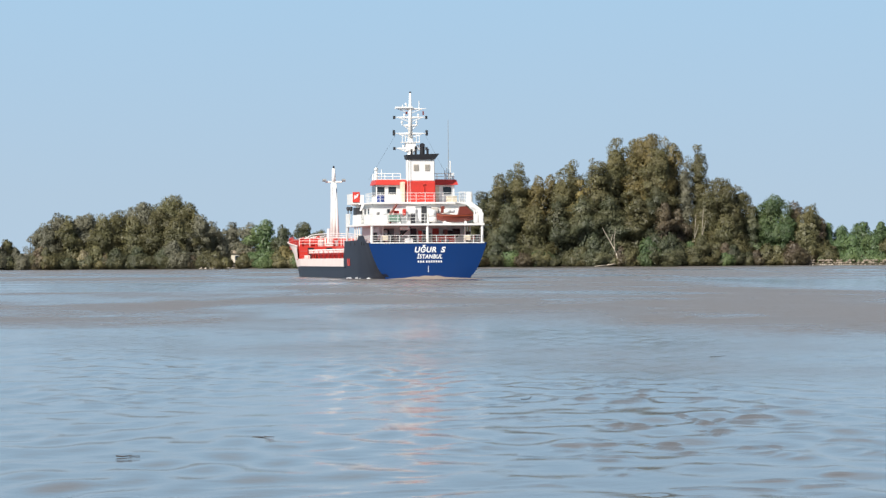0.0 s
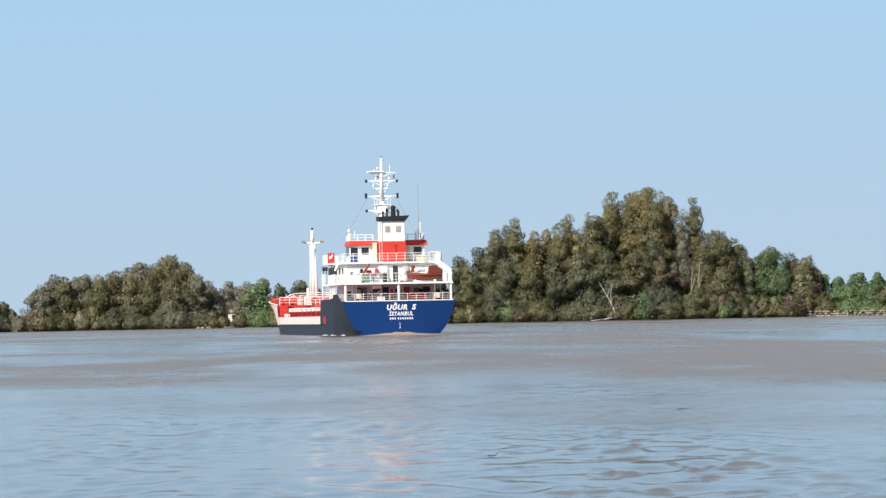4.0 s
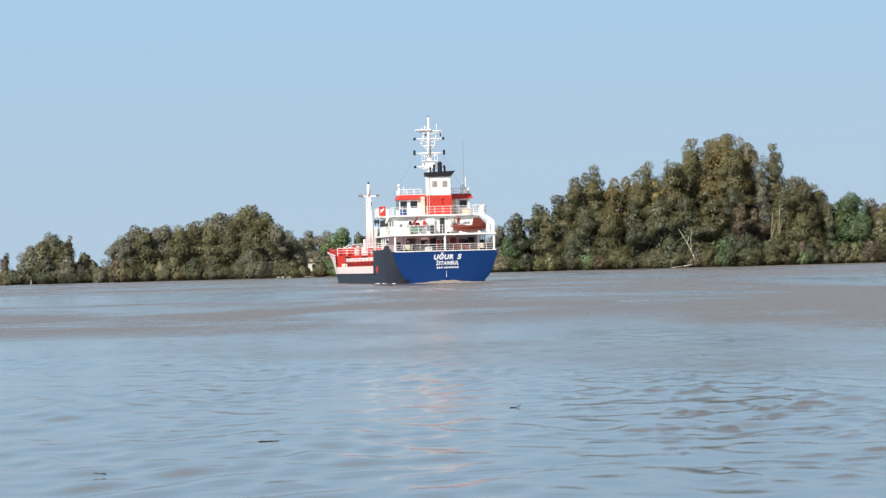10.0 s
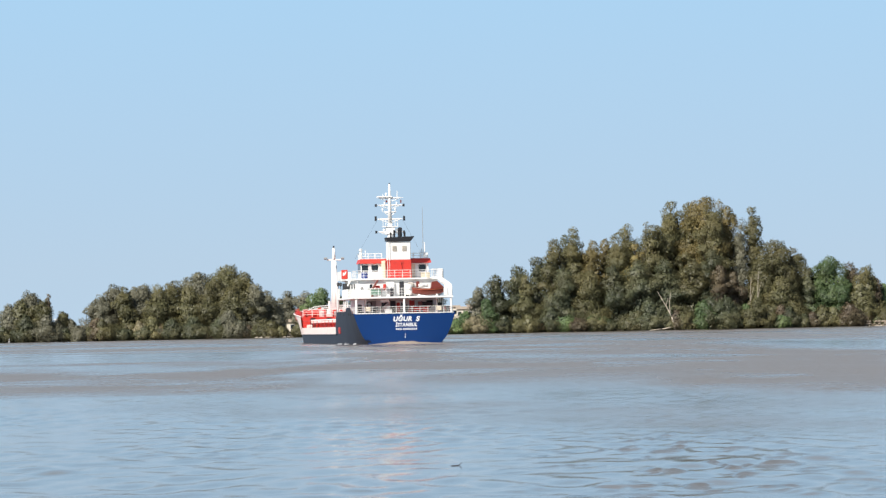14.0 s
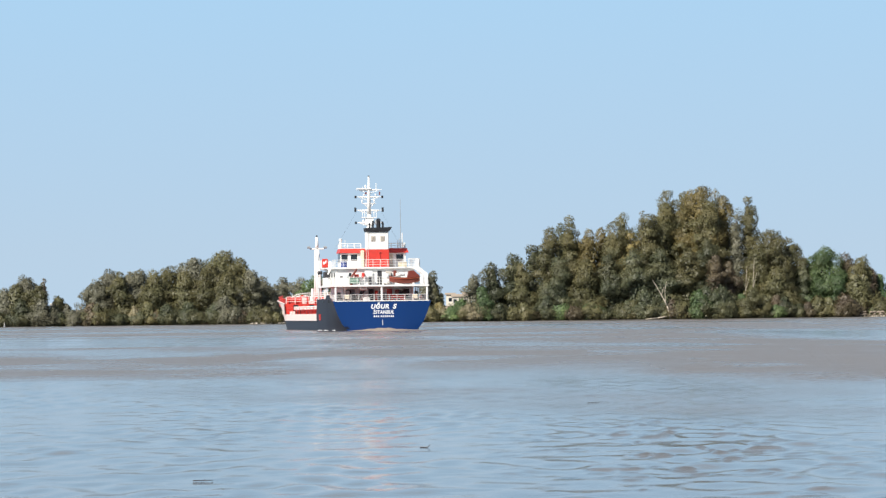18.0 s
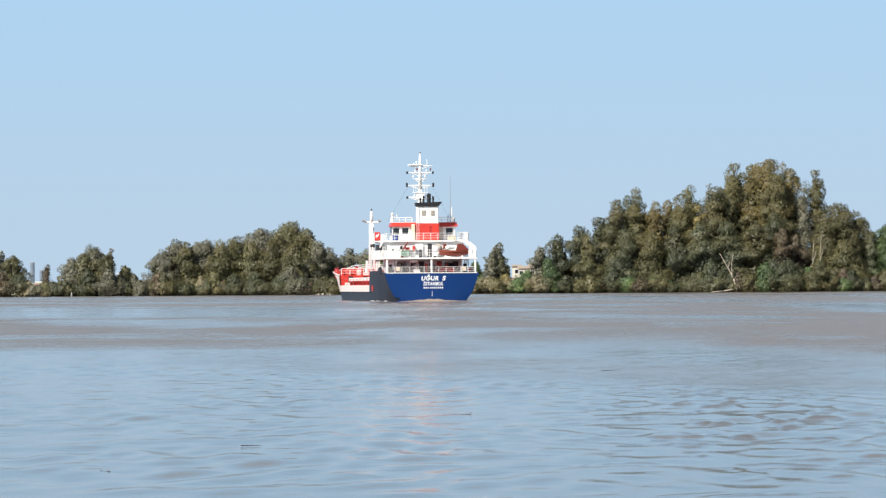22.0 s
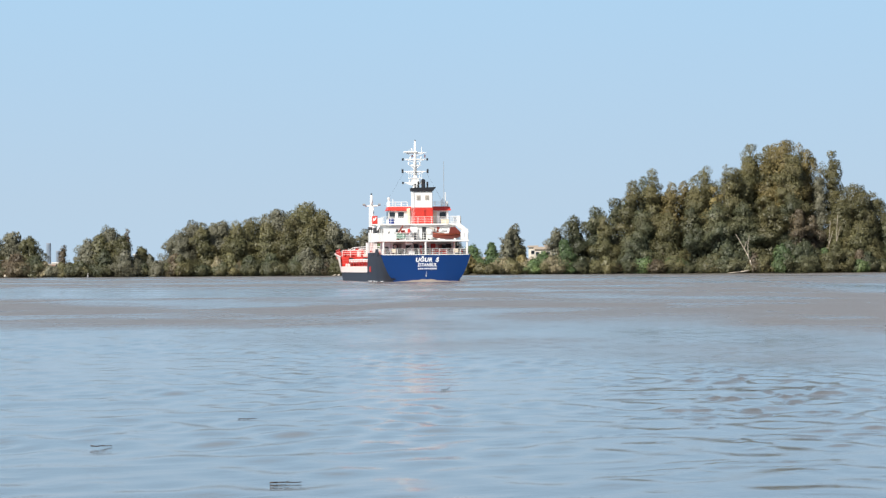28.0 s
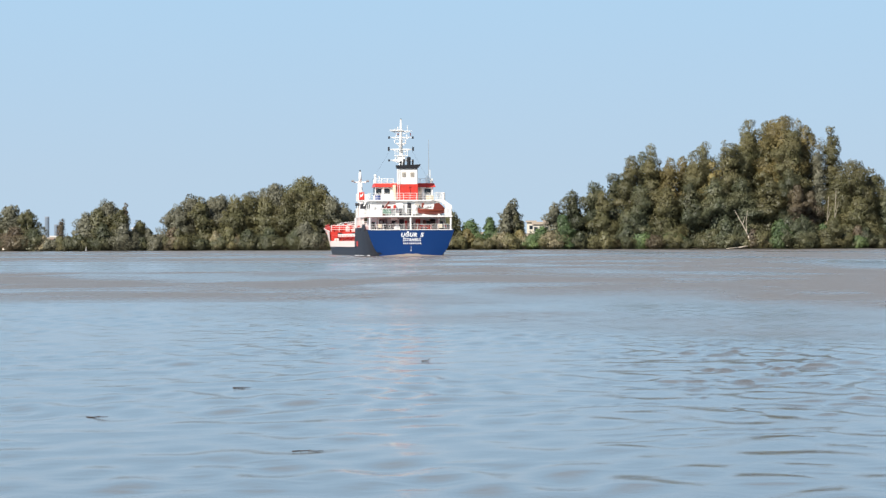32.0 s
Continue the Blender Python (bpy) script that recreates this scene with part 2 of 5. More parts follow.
# ---- mesh helpers ----
def box(bm, x0, x1, y0, y1, z0, z1, taper=0.0, bevel=0.0):
    v = [bm.verts.new((x, y, z)) for z, k in ((z0, 0), (z1, taper)) for x, y in ((x0 + k, y0 + k), (x1 - k, y0 + k), (x1 - k, y1 - k), (x0 + k, y1 - k))]
    fs = [bm.faces.new([v[i] for i in f]) for f in ((3, 2, 1, 0), (4, 5, 6, 7), (0, 1, 5, 4), (1, 2, 6, 5), (2, 3, 7, 6), (3, 0, 4, 7))]
    if bevel:
        bmesh.ops.bevel(bm, geom=list({e for f in fs for e in f.edges}), offset=bevel, segments=1, affect="EDGES")
    return bm


def tube(bm, a, b, r0, r1=None, seg=8):
    """A round bar from a to b, closed at both ends."""
    a, b = Vector(a), Vector(b)
    r1 = r0 if r1 is None else r1
    q = (b - a).to_track_quat("Z", "Y").to_matrix()
    rings = []
    for c, r in ((a, r0), (b, r1)):
        rings.append([bm.verts.new(c + q @ Vector((r * math.cos(2 * math.pi * i / seg), r * math.sin(2 * math.pi * i / seg), 0))) for i in range(seg)])
    for i in range(seg):
        bm.faces.new((rings[0][i], rings[0][(i + 1) % seg], rings[1][(i + 1) % seg], rings[1][i]))
    bm.faces.new(rings[0][::-1])
    bm.faces.new(rings[1])
    return bm


def path_tube(bm, pts, r, seg=6):
    for a, b in zip(pts, pts[1:]):
        tube(bm, a, b, r, seg=seg)
    return bm


def prism(bm, outline, axis, lo, hi):
    """A plate: the outline (two coordinates in order) pushed along an axis from lo to hi."""
    def at(p, k):
        return {"x": (k, p[0], p[1]), "y": (p[0], k, p[1]), "z": (p[0], p[1], k)}[axis]
    a, b = [bm.verts.new(at(p, lo)) for p in outline], [bm.verts.new(at(p, hi)) for p in outline]
    n = len(outline)
    bm.faces.new(a)
    bm.faces.new(b[::-1])
    for i in range(n):
        bm.faces.new((a[i], b[i], b[(i + 1) % n], a[(i + 1) % n]))
    bmesh.ops.recalc_face_normals(bm, faces=bm.faces)
    return bm


def mesh_of(name, bm, material, smooth=False):
    me = bpy.data.meshes.new(name)
    bm.to_mesh(me)
    bm.free()
    for m in material if isinstance(material, (list, tuple)) else (material,):
        me.materials.append(m)
    if smooth:
        me.polygons.foreach_set("use_smooth", [True] * len(me.polygons))
    return me


def part(name, bm, material, parent, label="", smooth=False):
    """One mesh object under a thing or a part; bm may be a mesh that is already made."""
    ob = new(name, mesh_of(name, bm, material, smooth) if isinstance(bm, bmesh.types.BMesh) else bm)
    ob.parent = parent
    return tagged(ob, label)


def thing(name, label, category, group="", kind=""):
    return tagged(new(name), label, category, group, kind)


def B():
    return bmesh.new()


# ---- water, far bank ----
DRIFT = Vector((0.0, 0.40, 0))   # the river's set, metres a second


def water_sheet():
    """One sheet to the horizon: a fan of fine mesh with real wavelets, coarse beyond and behind."""
    ys = [-4800, -1500, -400, -100, -30, 4]
    y = 10.0
    while y < 210:
        ys.append(y)
        y += 0.12 + 0.0024 * max(0, y - 26)
    ys += [225, 255, 320, 450, 700, 1100, 1600, 2600, 4800]
    us = np.array([-60, -20, -6, -2] + list(np.linspace(-1, 1, 381)) + [2, 6, 20, 60])
    ys = np.array(ys, float)
    reach = 5.0 + 0.185 * np.clip(ys, 0, 420)
    gx, gy = us[None] * reach[:, None], np.repeat(ys[:, None], len(us), 1)
    rng = np.random.default_rng(5)
    z = np.zeros_like(gx)

    def wave(kx, ky, rise):
        return rise / abs(ky) * np.sin(kx * gx + ky * gy + rng.uniform(0, 6.28))

    for k in range(24):     # short soft chop
        z += wave(rng.choice((-1, 1)) * rng.uniform(0.8, 6.5), rng.uniform(1.0, 4.2), 0.0056)
    for k in range(7):      # the ship's spent wash
        z += wave(rng.normal(0, 0.9), rng.uniform(0.9, 2.0), 0.0036)
    # wavelets come in groups, with calm between them
    group = 0.55 + 0.45 * np.sin(gx * 0.41 + 1.2 * np.sin(gy * 0.09)) * np.sin(gy * 0.17 + 0.8 * np.sin(gx * 0.3))
    z *= 0.4 + 0.9 * group
    # thin broken crests where two trains of wash cross
    patch = 0.13 + np.exp(-((gx - 2.9) / 2.3) ** 2 - ((gy - 48) / 19) ** 2) + 0.6 * np.exp(-((gx + 5) / 1.1) ** 2 - ((gy - 60) / 9) ** 2)

    def swell(n, kx, lo, hi):
        return sum(math.sqrt(2 / n) * np.sin(rng.normal(0, kx) * gx + rng.uniform(lo, hi) * gy + rng.uniform(0, 6.28)) for k in range(n))

    broken = np.clip(swell(14, 3.2, -2.4, 2.4) * 1.2 - 0.1, 0, 1)
    z += 0.036 * np.clip(patch, 0, 1) * broken * np.exp(-(swell(14, 1.7, 2.4, 4.4) / 0.27) ** 2)
    z *= np.clip((200 - gy) / 90, 0, 1) * np.clip((1.0 - np.abs(us)) / 0.1, 0, 1)[None] * np.clip((gy - 11) / 5, 0, 1)
    nx, ny = len(us), len(ys)
    co = np.stack([gx.ravel(), gy.ravel(), z.ravel()], 1)
    i = (np.arange(ny - 1)[:, None] * nx + np.arange(nx - 1)[None]).ravel()
    quads = np.stack([i, i + 1, i + nx + 1, i + nx], 1)
    me = bpy.data.meshes.new("water")
    me.vertices.add(len(co))
    me.vertices.foreach_set("co", co.ravel())
    me.loops.add(quads.size)
    me.loops.foreach_set("vertex_index", quads.ravel())
    me.polygons.add(len(quads))
    me.polygons.foreach_set("loop_start", np.arange(0, quads.size, 4))
    me.polygons.foreach_set("use_smooth", np.ones(len(quads), bool))
    me.update(calc_edges=True)
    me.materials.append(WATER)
    return tagged(new("water", me), "muddy grey-brown river water with small ripples and pale slicks", "water", kind="structure")


water = water_sheet()


def shore_y(x):
    """The far bank's waterline."""
    return FAR_BANK + 6 * math.sin(x * 0.021) + 4 * math.sin(x * 0.063 + 1) + 0.06 * x


def far_ground():
    xs = [-4800, -1500, -600] + list(np.arange(-300, 301, 4.0)) + [600, 1500, 4800]
    rows = (-14, -0.5, 1.5, 4, 10, 30, 80, 250, 1000, 3700)
    hs = (-1.2, -0.05, 0.45, 0.7, 1.1, 1.5, 1.6, 1.6, 1.6, 1.6)
    bm = B()
    rng = random.Random(3)
    grid = [[bm.verts.new((x, shore_y(max(-300, min(300, x))) + d + (rng.uniform(-0.8, 0.8) if 0 < d < 30 else 0), h + (rng.uniform(-0.12, 0.12) if 0 < d < 90 else 0))) for x in xs] for d, h in zip(rows, hs)]
    for a, b in zip(grid, grid[1:]):
        for i in range(len(xs) - 1):
            bm.faces.new((a[i], a[i + 1], b[i + 1], b[i]))
    return tagged(new("ground", mesh_of("ground", bm, SOIL, True)), "dry earth and scrub of the low far river bank", "ground", kind="structure")


far_ground()


# ---- trees ----
def leaf_mesh(name, co, normals, material):
    """A mesh of loose leaf sprays from an array of corners (n, 3, 3), shaded by the clump's round form."""
    n = len(co)
    me = bpy.data.meshes.new(name)
    me.vertices.add(3 * n)
    me.vertices.foreach_set("co", co.astype(np.float32).ravel())
    me.loops.add(3 * n)
    me.loops.foreach_set("vertex_index", np.arange(3 * n))
    me.polygons.add(n)
    me.polygons.foreach_set("loop_start", np.arange(0, 3 * n, 3))
    me.polygons.foreach_set("use_smooth", np.ones(n, bool))
    me.update(calc_edges=True)
    me.normals_split_custom_set_from_vertices(np.repeat(normals, 3, 0).tolist())
    me.materials.append(material)
    return me


def ripples(rng, p, seeds, lengths, gains):
    """A lumpy field of waves in space, its own for each seed: values and slopes at the points p."""
    f, g = np.zeros(len(p)), np.zeros_like(p)
    for length, gain in zip(lengths, gains):
        for k in range(3):
            d = rng.normal(size=3)
            d *= 2 * np.pi / length / np.linalg.norm(d) * rng.uniform(0.7, 1.4)
            ph = p @ d + seeds * (2.1 + k)
            f += gain * np.sin(ph)
            g += (gain * np.cos(ph))[:, None] * d
    return f, g


def sprays(rng, centres, radii, counts, size, axis_x=0.0, squash=None, skin=0.2):
    """Leaf sprays over the lumpy skins of foliage masses, thinned where a mass is bare: corners (n, 3, 3), normals."""
    i = np.repeat(np.arange(len(centres)), counts)
    n = len(i)
    d = rng.normal(size=(n, 3)) + (0, -0.45, 0.3)
    d /= np.linalg.norm(d, axis=1, keepdims=True)
    r = radii[i][:, None]
    q = d * r * (1 if squash is None else squash[i])
    f, g = ripples(rng, q, i * 1.7, (4.0, 1.8, 0.8), (0.28, 0.15, 0.07))
    keep = f > rng.normal(-0.42, 0.12, n)
    i, d, r, q, f, g = i[keep], d[keep], r[keep], q[keep], f[keep], g[keep]
    n = len(i)
    p = centres[i] + q * (1 + 0.42 * f[:, None]) - d * r * np.abs(rng.normal(0, skin, (n, 1))) + rng.normal(scale=0.10, size=(n, 3))
    m = d - 0.28 * np.clip(r, 0.8, 2.2) * (g - d * np.sum(g * d, 1, keepdims=True))
    m /= np.linalg.norm(m, axis=1, keepdims=True)
    nor = m + rng.normal(scale=0.55, size=(n, 3)) + (0, 0, 0.2)
    nor /= np.linalg.norm(nor, axis=1, keepdims=True)
    a = np.cross(nor, rng.normal(size=(n, 3)))
    a[:, 2] *= 1.8
    a /= np.linalg.norm(a, axis=1, keepdims=True)
    b = np.cross(nor, a)
    s = size * rng.uniform(0.6, 1.35, (n, 1))
    a, b = a * s, b * s * rng.uniform(0.35, 0.7, (n, 1))
    out = (p - (axis_x, 0, 0)) * (1, 1, 0)
    out /= np.linalg.norm(out, axis=1, keepdims=True) + 0.3
    soft = 0.9 * m + 0.05 * nor + 0.3 * out + (0, 0, 0.22)
    soft /= np.linalg.norm(soft, axis=1, keepdims=True)
    return np.stack([p - a, p + a * 0.7 - b, p + a * 0.7 + b], 1), soft


SHAPES = {   # crown radius, as a part of the half width, at fractions of the height
    "tall": ((0.06, 0.6), (0.2, 0.9), (0.45, 1.0), (0.7, 0.9), (0.88, 0.68), (1.0, 0.25)),
    "round": ((0.05, 0.75), (0.25, 1.0), (0.55, 1.0), (0.8, 0.72), (1.0, 0.2)),
    "spire": ((0.14, 0.6), (0.35, 0.95), (0.6, 1.0), (0.8, 0.85), (1.0, 0.5)),
    "high": ((0.3, 0.25), (0.45, 0.7), (0.65, 1.0), (0.85, 0.95), (1.0, 0.45)),
    "bush": ((0.0, 0.9), (0.3, 1.0), (0.7, 0.8), (1.0, 0.3)),
}


def tree(seed, x, y, height, half, leaf="olive", shape="tall", density=1.0, name="eucalyptus_tree", label="", bark=None, lean=0.0):
    """A tapered trunk, limbs out to the foliage clumps and a ragged crown of leaf sprays."""
    rng = np.random.default_rng(seed)
    ts, ws = zip(*SHAPES[shape])
    area = height * half
    half *= 1.08
    spire = shape == "spire"
    # boughs from the foot of the crown to its top
    nb = max(7, int(8 + 0.11 * area), int(height * (1 - ts[0]) / (0.42 * half)) if spire else 0)
    fb = ts[0] + (1 - ts[0]) * (np.arange(nb) + rng.uniform(0, 1, nb)) / nb
    fb[-1] = 1.0
    wb = np.interp(fb, ts, ws) * half
    rb = np.clip(wb * (rng.uniform(0.72, 0.95, nb) if spire else np.clip(rng.lognormal(-0.85, 0.38, nb), 0.22, 0.75)), max(0.55, 0.33 * half), 3.8)
    ab = rng.uniform(0, 2 * np.pi, nb)
    db = np.maximum(0, wb - rb * (0.8 if spire else 0.6)) * rng.uniform(0.5, 1.2, nb)
    zb = np.maximum(fb * height - rb * 0.95, rb * 0.5)
    boughs = np.stack([db * np.cos(ab) + lean * fb * height, 0.85 * db * np.sin(ab), zb], 1)
    squash = np.stack([rng.uniform(0.85, 1.3, nb), rng.uniform(0.85, 1.15, nb), np.where((fb > 0.8) & (shape != "bush"), rng.uniform(0.9, 1.2, nb), rng.uniform(0.62, 1.0, nb))], 1)
    size = 0.215 if height > 8 else 0.19
    counts = np.maximum(60, density * 12.57 * rb ** 2 * 0.66 / (0.85 * size ** 2)).astype(int)
    co = sprays(rng, boughs, rb, counts, size, lean * height * 0.5, squash)
    # loose twiglets that fray the outline
    nt = max(8, int(density * area * 0.35))
    pick = rng.choice(nb, nt)
    dirs = rng.normal(size=(nt, 3)) + (0, -0.1, 0.45)
    dirs /= np.linalg.norm(dirs, axis=1, keepdims=True)
    tips = boughs[pick] + dirs * rb[pick][:, None] * rng.uniform(0.95, 1.18, (nt, 1)) * squash[pick]
    tips[:, 2] = np.maximum(tips[:, 2], 0.2)
    fray = sprays(rng, tips, rng.uniform(0.22, 0.6, nt), np.full(nt, 34), size * 0.8, skin=0.5)
    fc = np.linspace(ts[0] + 0.1, 0.8, 7)
    core = np.stack([lean * fc * height, 0 * fc, fc * height], 1)
    inner = sprays(rng, core, np.interp(fc, ts, ws) * half * 0.5, np.full(7, int(260 * density)), size * 2.3, skin=0.4)
    corners, normals = (np.concatenate(k) for k in zip(co, fray, inner))
    ob = thing(name, label, "bush" if shape == "bush" else "tree", "trees on the far bank")
    ob.location = (x, y, 0.6)
    if shape != "bush":
        bm = B()
        r0 = 0.018 * height + 0.05
        knee = Vector((lean * height * 0.4 + rng.normal(0, 0.2), 0, height * 0.42))
        top = Vector((lean * height * 0.85, 0, height * 0.86))
        tube(bm, (0, 0, -0.8), knee, r0, r0 * 0.62, 9)
        tube(bm, knee, top, r0 * 0.62, r0 * 0.15, 8)
        for k in range(nb):
            c = Vector(boughs[k])
            s = min(0.8, max(0.12, c.z / height - 0.22))
            base = Vector((0, 0, 0)).lerp(knee, min(1, s / 0.42)) if s < 0.42 else knee.lerp(top, (s - 0.42) / 0.44)
            mid = base.lerp(c, 0.55) + Vector((0, 0, -0.06 * height * 0.3))
            tube(bm, base, mid, r0 * 0.34, r0 * 0.2, 6)
            tube(bm, mid, c, r0 * 0.2, r0 * 0.07, 5)
        part("trunk", bm, bark or BARK, ob, smooth=True)
    part("crown", leaf_mesh("crown", corners, normals, LEAF[leaf]), None, ob)
    return ob


M = FAR_BANK / 5955.0   # metres at the bank for each unit of the plan below


def plant(rows, name, label, depth=0.0, spread=1.0, **kw):
    """Rows of place along the bank, height and half width in plan units, leaf, shape, and metres behind the waterline."""
    for u, v, w, leaf, shape, back in rows:
        v += (4 if u < -400 else 3 if 80 < u < 300 else 0) if v > 60 else 0
        x = u * M
        y = shore_y(x) + 3 + back + depth
        s = y / FAR_BANK
        tree(int(abs(u) * 7 + v + back * 3), x * s, y, max(1.5, v * M * s - 0.6), w * spread * M * s, leaf, shape, name=name, label=label, **kw)


# the tall eucalyptus wood
plant([(-34, 80, 26, "grey", "tall", 14), (0, 103, 30, "dark", "tall", 12), (35, 118, 30, "dark", "tall", 10), (70, 134, 28, "dark", "tall", 20), (52, 100, 24, "olive", "tall", 6),
       (101, 160, 32, "olive", "tall", 14), (121, 166, 26, "dark", "tall", 22), (136, 180, 18, "olive", "spire", 12), (153, 157, 18, "olive", "high", 16),
       (172, 157, 26, "gold", "tall", 12), (192, 158, 30, "gold", "tall", 18), (213, 172, 20, "olive", "spire", 14), (231, 182, 20, "olive", "spire", 20), (245, 150, 20, "gold", "tall", 10),
       (275, 183, 36, "olive", "tall", 12), (305, 206, 38, "olive", "tall", 20), (314, 227, 24, "olive", "high", 24), (338, 218, 38, "olive", "tall", 22), (364, 233, 42, "gold", "high", 20),
       (384, 212, 34, "olive", "tall", 14), (400, 222, 30, "gold", "high", 22), (430, 182, 15, "grey", "spire", 16), (452, 215, 18, "olive", "spire", 18), (468, 138, 26, "olive", "spire", 12),
       (494, 156, 42, "olive", "tall", 12), (522, 140, 38, "olive", "tall", 16), (548, 98, 24, "dark", "tall", 10)],
      "eucalyptus_tree", "tall olive-green eucalyptus on the far river bank")
plant([(120, 110, 34, "dark", "round", 5), (165, 105, 34, "olive", "round", 5), (205, 112, 34, "dark", "round", 6), (250, 118, 36, "dark", "round", 5), (296, 120, 34, "dark", "round", 6),
       (345, 125, 36, "olive", "round", 7), (394, 112, 26, "brown", "tall", 4), (418, 100, 24, "brown", "tall", 7), (380, 140, 30, "dark", "round", 9), (500, 90, 34, "olive", "round", 4), (460, 80, 18, "olive", "tall", 6)],
      "eucalyptus_tree", "leafy understorey eucalyptus with branches down to the water")
plant([(586, 124, 42, "green", "round", 10), (566, 104, 30, "green", "round", 12), (608, 88, 34, "green", "round", 6), (622, 112, 26, "brown", "tall", 12), (652, 104, 36, "olive", "round", 8), (664, 90, 28, "brown", "round", 10), (640, 74, 34, "olive", "round", 4), (682, 74, 22, "green", "round", 12),
       (706, 68, 30, "green", "round", 14), (742, 76, 32, "green", "round", 16), (776, 74, 32, "green", "round", 14), (815, 80, 34, "green", "round", 14), (725, 52, 26, "green", "round", 8), (765, 50, 28, "green", "round", 8), (860, 84, 40, "olive", "round", 14), (910, 90, 40, "olive", "round", 14)],
      "broadleaf_tree", "fresh green broadleaf tree on the far river bank")
# the back of the wood, seen between the crowns
plant([(40, 96, 40, "dark", "round", 34), (90, 128, 44, "dark", "round", 36), (150, 142, 44, "olive", "round", 38), (205, 146, 44, "olive", "round", 38), (255, 158, 44, "dark", "round", 38), (305, 184, 44, "olive", "round", 40), (350, 198, 44, "olive", "round", 40), (395, 190, 40, "dark", "round", 40), (500, 122, 50, "olive", "round", 34)],
      "eucalyptus_tree", "eucalyptus in the back of the wood", density=0.45)
# the lower wood across the bend; its grey leaf tone also carries distance haze
plant([(-1115, 78, 40, "olive", "tall", 12), (-1060, 84, 40, "olive", "tall", 12), (-1000, 74, 34, "grey", "tall", 12), (-972, 68, 22, "olive", "tall", 8), (-866, 62, 24, "grey", "round", 8),
       (-829, 82, 34, "grey", "tall", 12), (-846, 70, 28, "olive", "tall", 8), (-806, 72, 22, "olive", "tall", 6), (-771, 54, 13, "olive", "high", 10), (-757, 40, 14, "grey", "round", 10),
       (-702, 76, 26, "grey", "tall", 12), (-677, 96, 30, "grey", "tall", 14), (-660, 88, 24, "olive", "tall", 8), (-626, 95, 30, "grey", "tall", 14), (-600, 80, 28, "olive", "tall", 8), (-577, 98, 32, "olive", "tall", 14),
       (-548, 90, 28, "olive", "tall", 8), (-530, 114, 36, "grey", "tall", 16), (-500, 100, 32, "olive", "tall", 8), (-482, 125, 42, "olive", "tall", 16), (-448, 113, 34, "olive", "tall", 14), (-470, 86, 32, "olive", "round", 6),
       (-428, 92, 26, "grey", "tall", 10), (-410, 80, 20, "grey", "tall", 14), (-388, 58, 14, "grey", "tall", 14)],
      "eucalyptus_tree", "grey-olive eucalyptus on the low far bank", spread=1.16)
plant([(-640, 92, 34, "grey", "round", 30), (-600, 92, 34, "olive", "round", 32), (-552, 100, 34, "grey", "round", 32), (-505, 110, 36, "olive", "round", 34), (-715, 66, 26, "grey", "round", 28), (-680, 84, 30, "olive", "round", 28), (-835, 72, 32, "grey", "round", 30), (-425, 84, 26, "grey", "round", 30), (-396, 66, 18, "grey", "round", 30)],
      "eucalyptus_tree", "grey-olive eucalyptus in the back of the low wood", density=0.6)
plant([(-372, 82, 24, "grey", "tall", 60), (-342, 80, 24, "grey", "tall", 50), (-312, 84, 38, "green", "round", 40), (-282, 74, 28, "dark", "round", 30), (-245, 80, 28, "dark", "round", 40), (-216, 66, 28, "olive", "round", 30),
       (-185, 52, 28, "green", "round", 30), (-149, 57, 20, "green", "round", 36), (-58, 36, 26, "green", "round", 12), (-20, 62, 22, "green", "round", 4)],
      "broadleaf_tree", "green broadleaf tree set back from the river")
plant([(-109, 88, 19, "grey", "high", 10), (-119, 72, 17, "grey", "tall", 8), (-102, 60, 14, "olive", "tall", 8)], "eucalyptus_tree", "lone slender eucalyptus by the water")
plant([(-92, 50, 4, "dark", "spire", 60)], "cypress_tree", "thin dark cypress beside a house")
plant([(-912, 58, 11, "brown", "spire", 10), (-796, 80, 8, "brown", "spire", 12), (263, 188, 10, "grey", "spire", 16)], "bare_tree", "half-bare tree with thin reddish twigs", density=0.2)


def scrub():
    """Bushes that hang over the waterline, one thing each."""
    rng = random.Random(11)
    u = -1140
    while u < 940:
        gap = -425 < u < -40 or -960 < u < -880
        # mostly dark leaf: shade under the wood, put into the bushes' colour
        leaf = rng.choice(("olive", "green", "straw", "olive") if gap else ("dark", "dark", "dark", "olive", "dark", "green", "brown"))
        if u < -380 and leaf == "green":
            leaf = "grey"
        if u > 560:
            leaf = rng.choice(("green", "green", "olive", "brown"))
        v = rng.uniform(12, 26) if gap else rng.choice((14, 20, 26, 34, 46)) * rng.uniform(0.8, 1.2)
        if 640 < u < 790:
            v = rng.uniform(16, 30)
        plant([(u, v, rng.uniform(9, 17) + 0.35 * v, leaf, "bush", rng.uniform(-3.6, -1.5) + (5.5 if u > 650 else 0))], "bush", {"straw": "dry straw-coloured bush at the waterline", "green": "fresh green bush at the waterline", "brown": "reddish-brown bush at the waterline"}.get(leaf, "olive-green bush hanging over the waterline"))
        u += rng.choice((8, 14, 20, 30)) * rng.uniform(0.8, 1.2)


scrub()
plant([(-636, 34, 15, "straw", "bush", -2.5), (-280, 42, 20, "gold", "bush", -1), (-258, 36, 18, "gold", "bush", -1), (-96, 34, 16, "gold", "bush", -1), (-190, 36, 18, "gold", "bush", 0), (440, 44, 20, "green", "bush", -2), (500, 40, 20, "brown", "bush", -2)],
      "bush", "pale yellowish bush at the waterline")


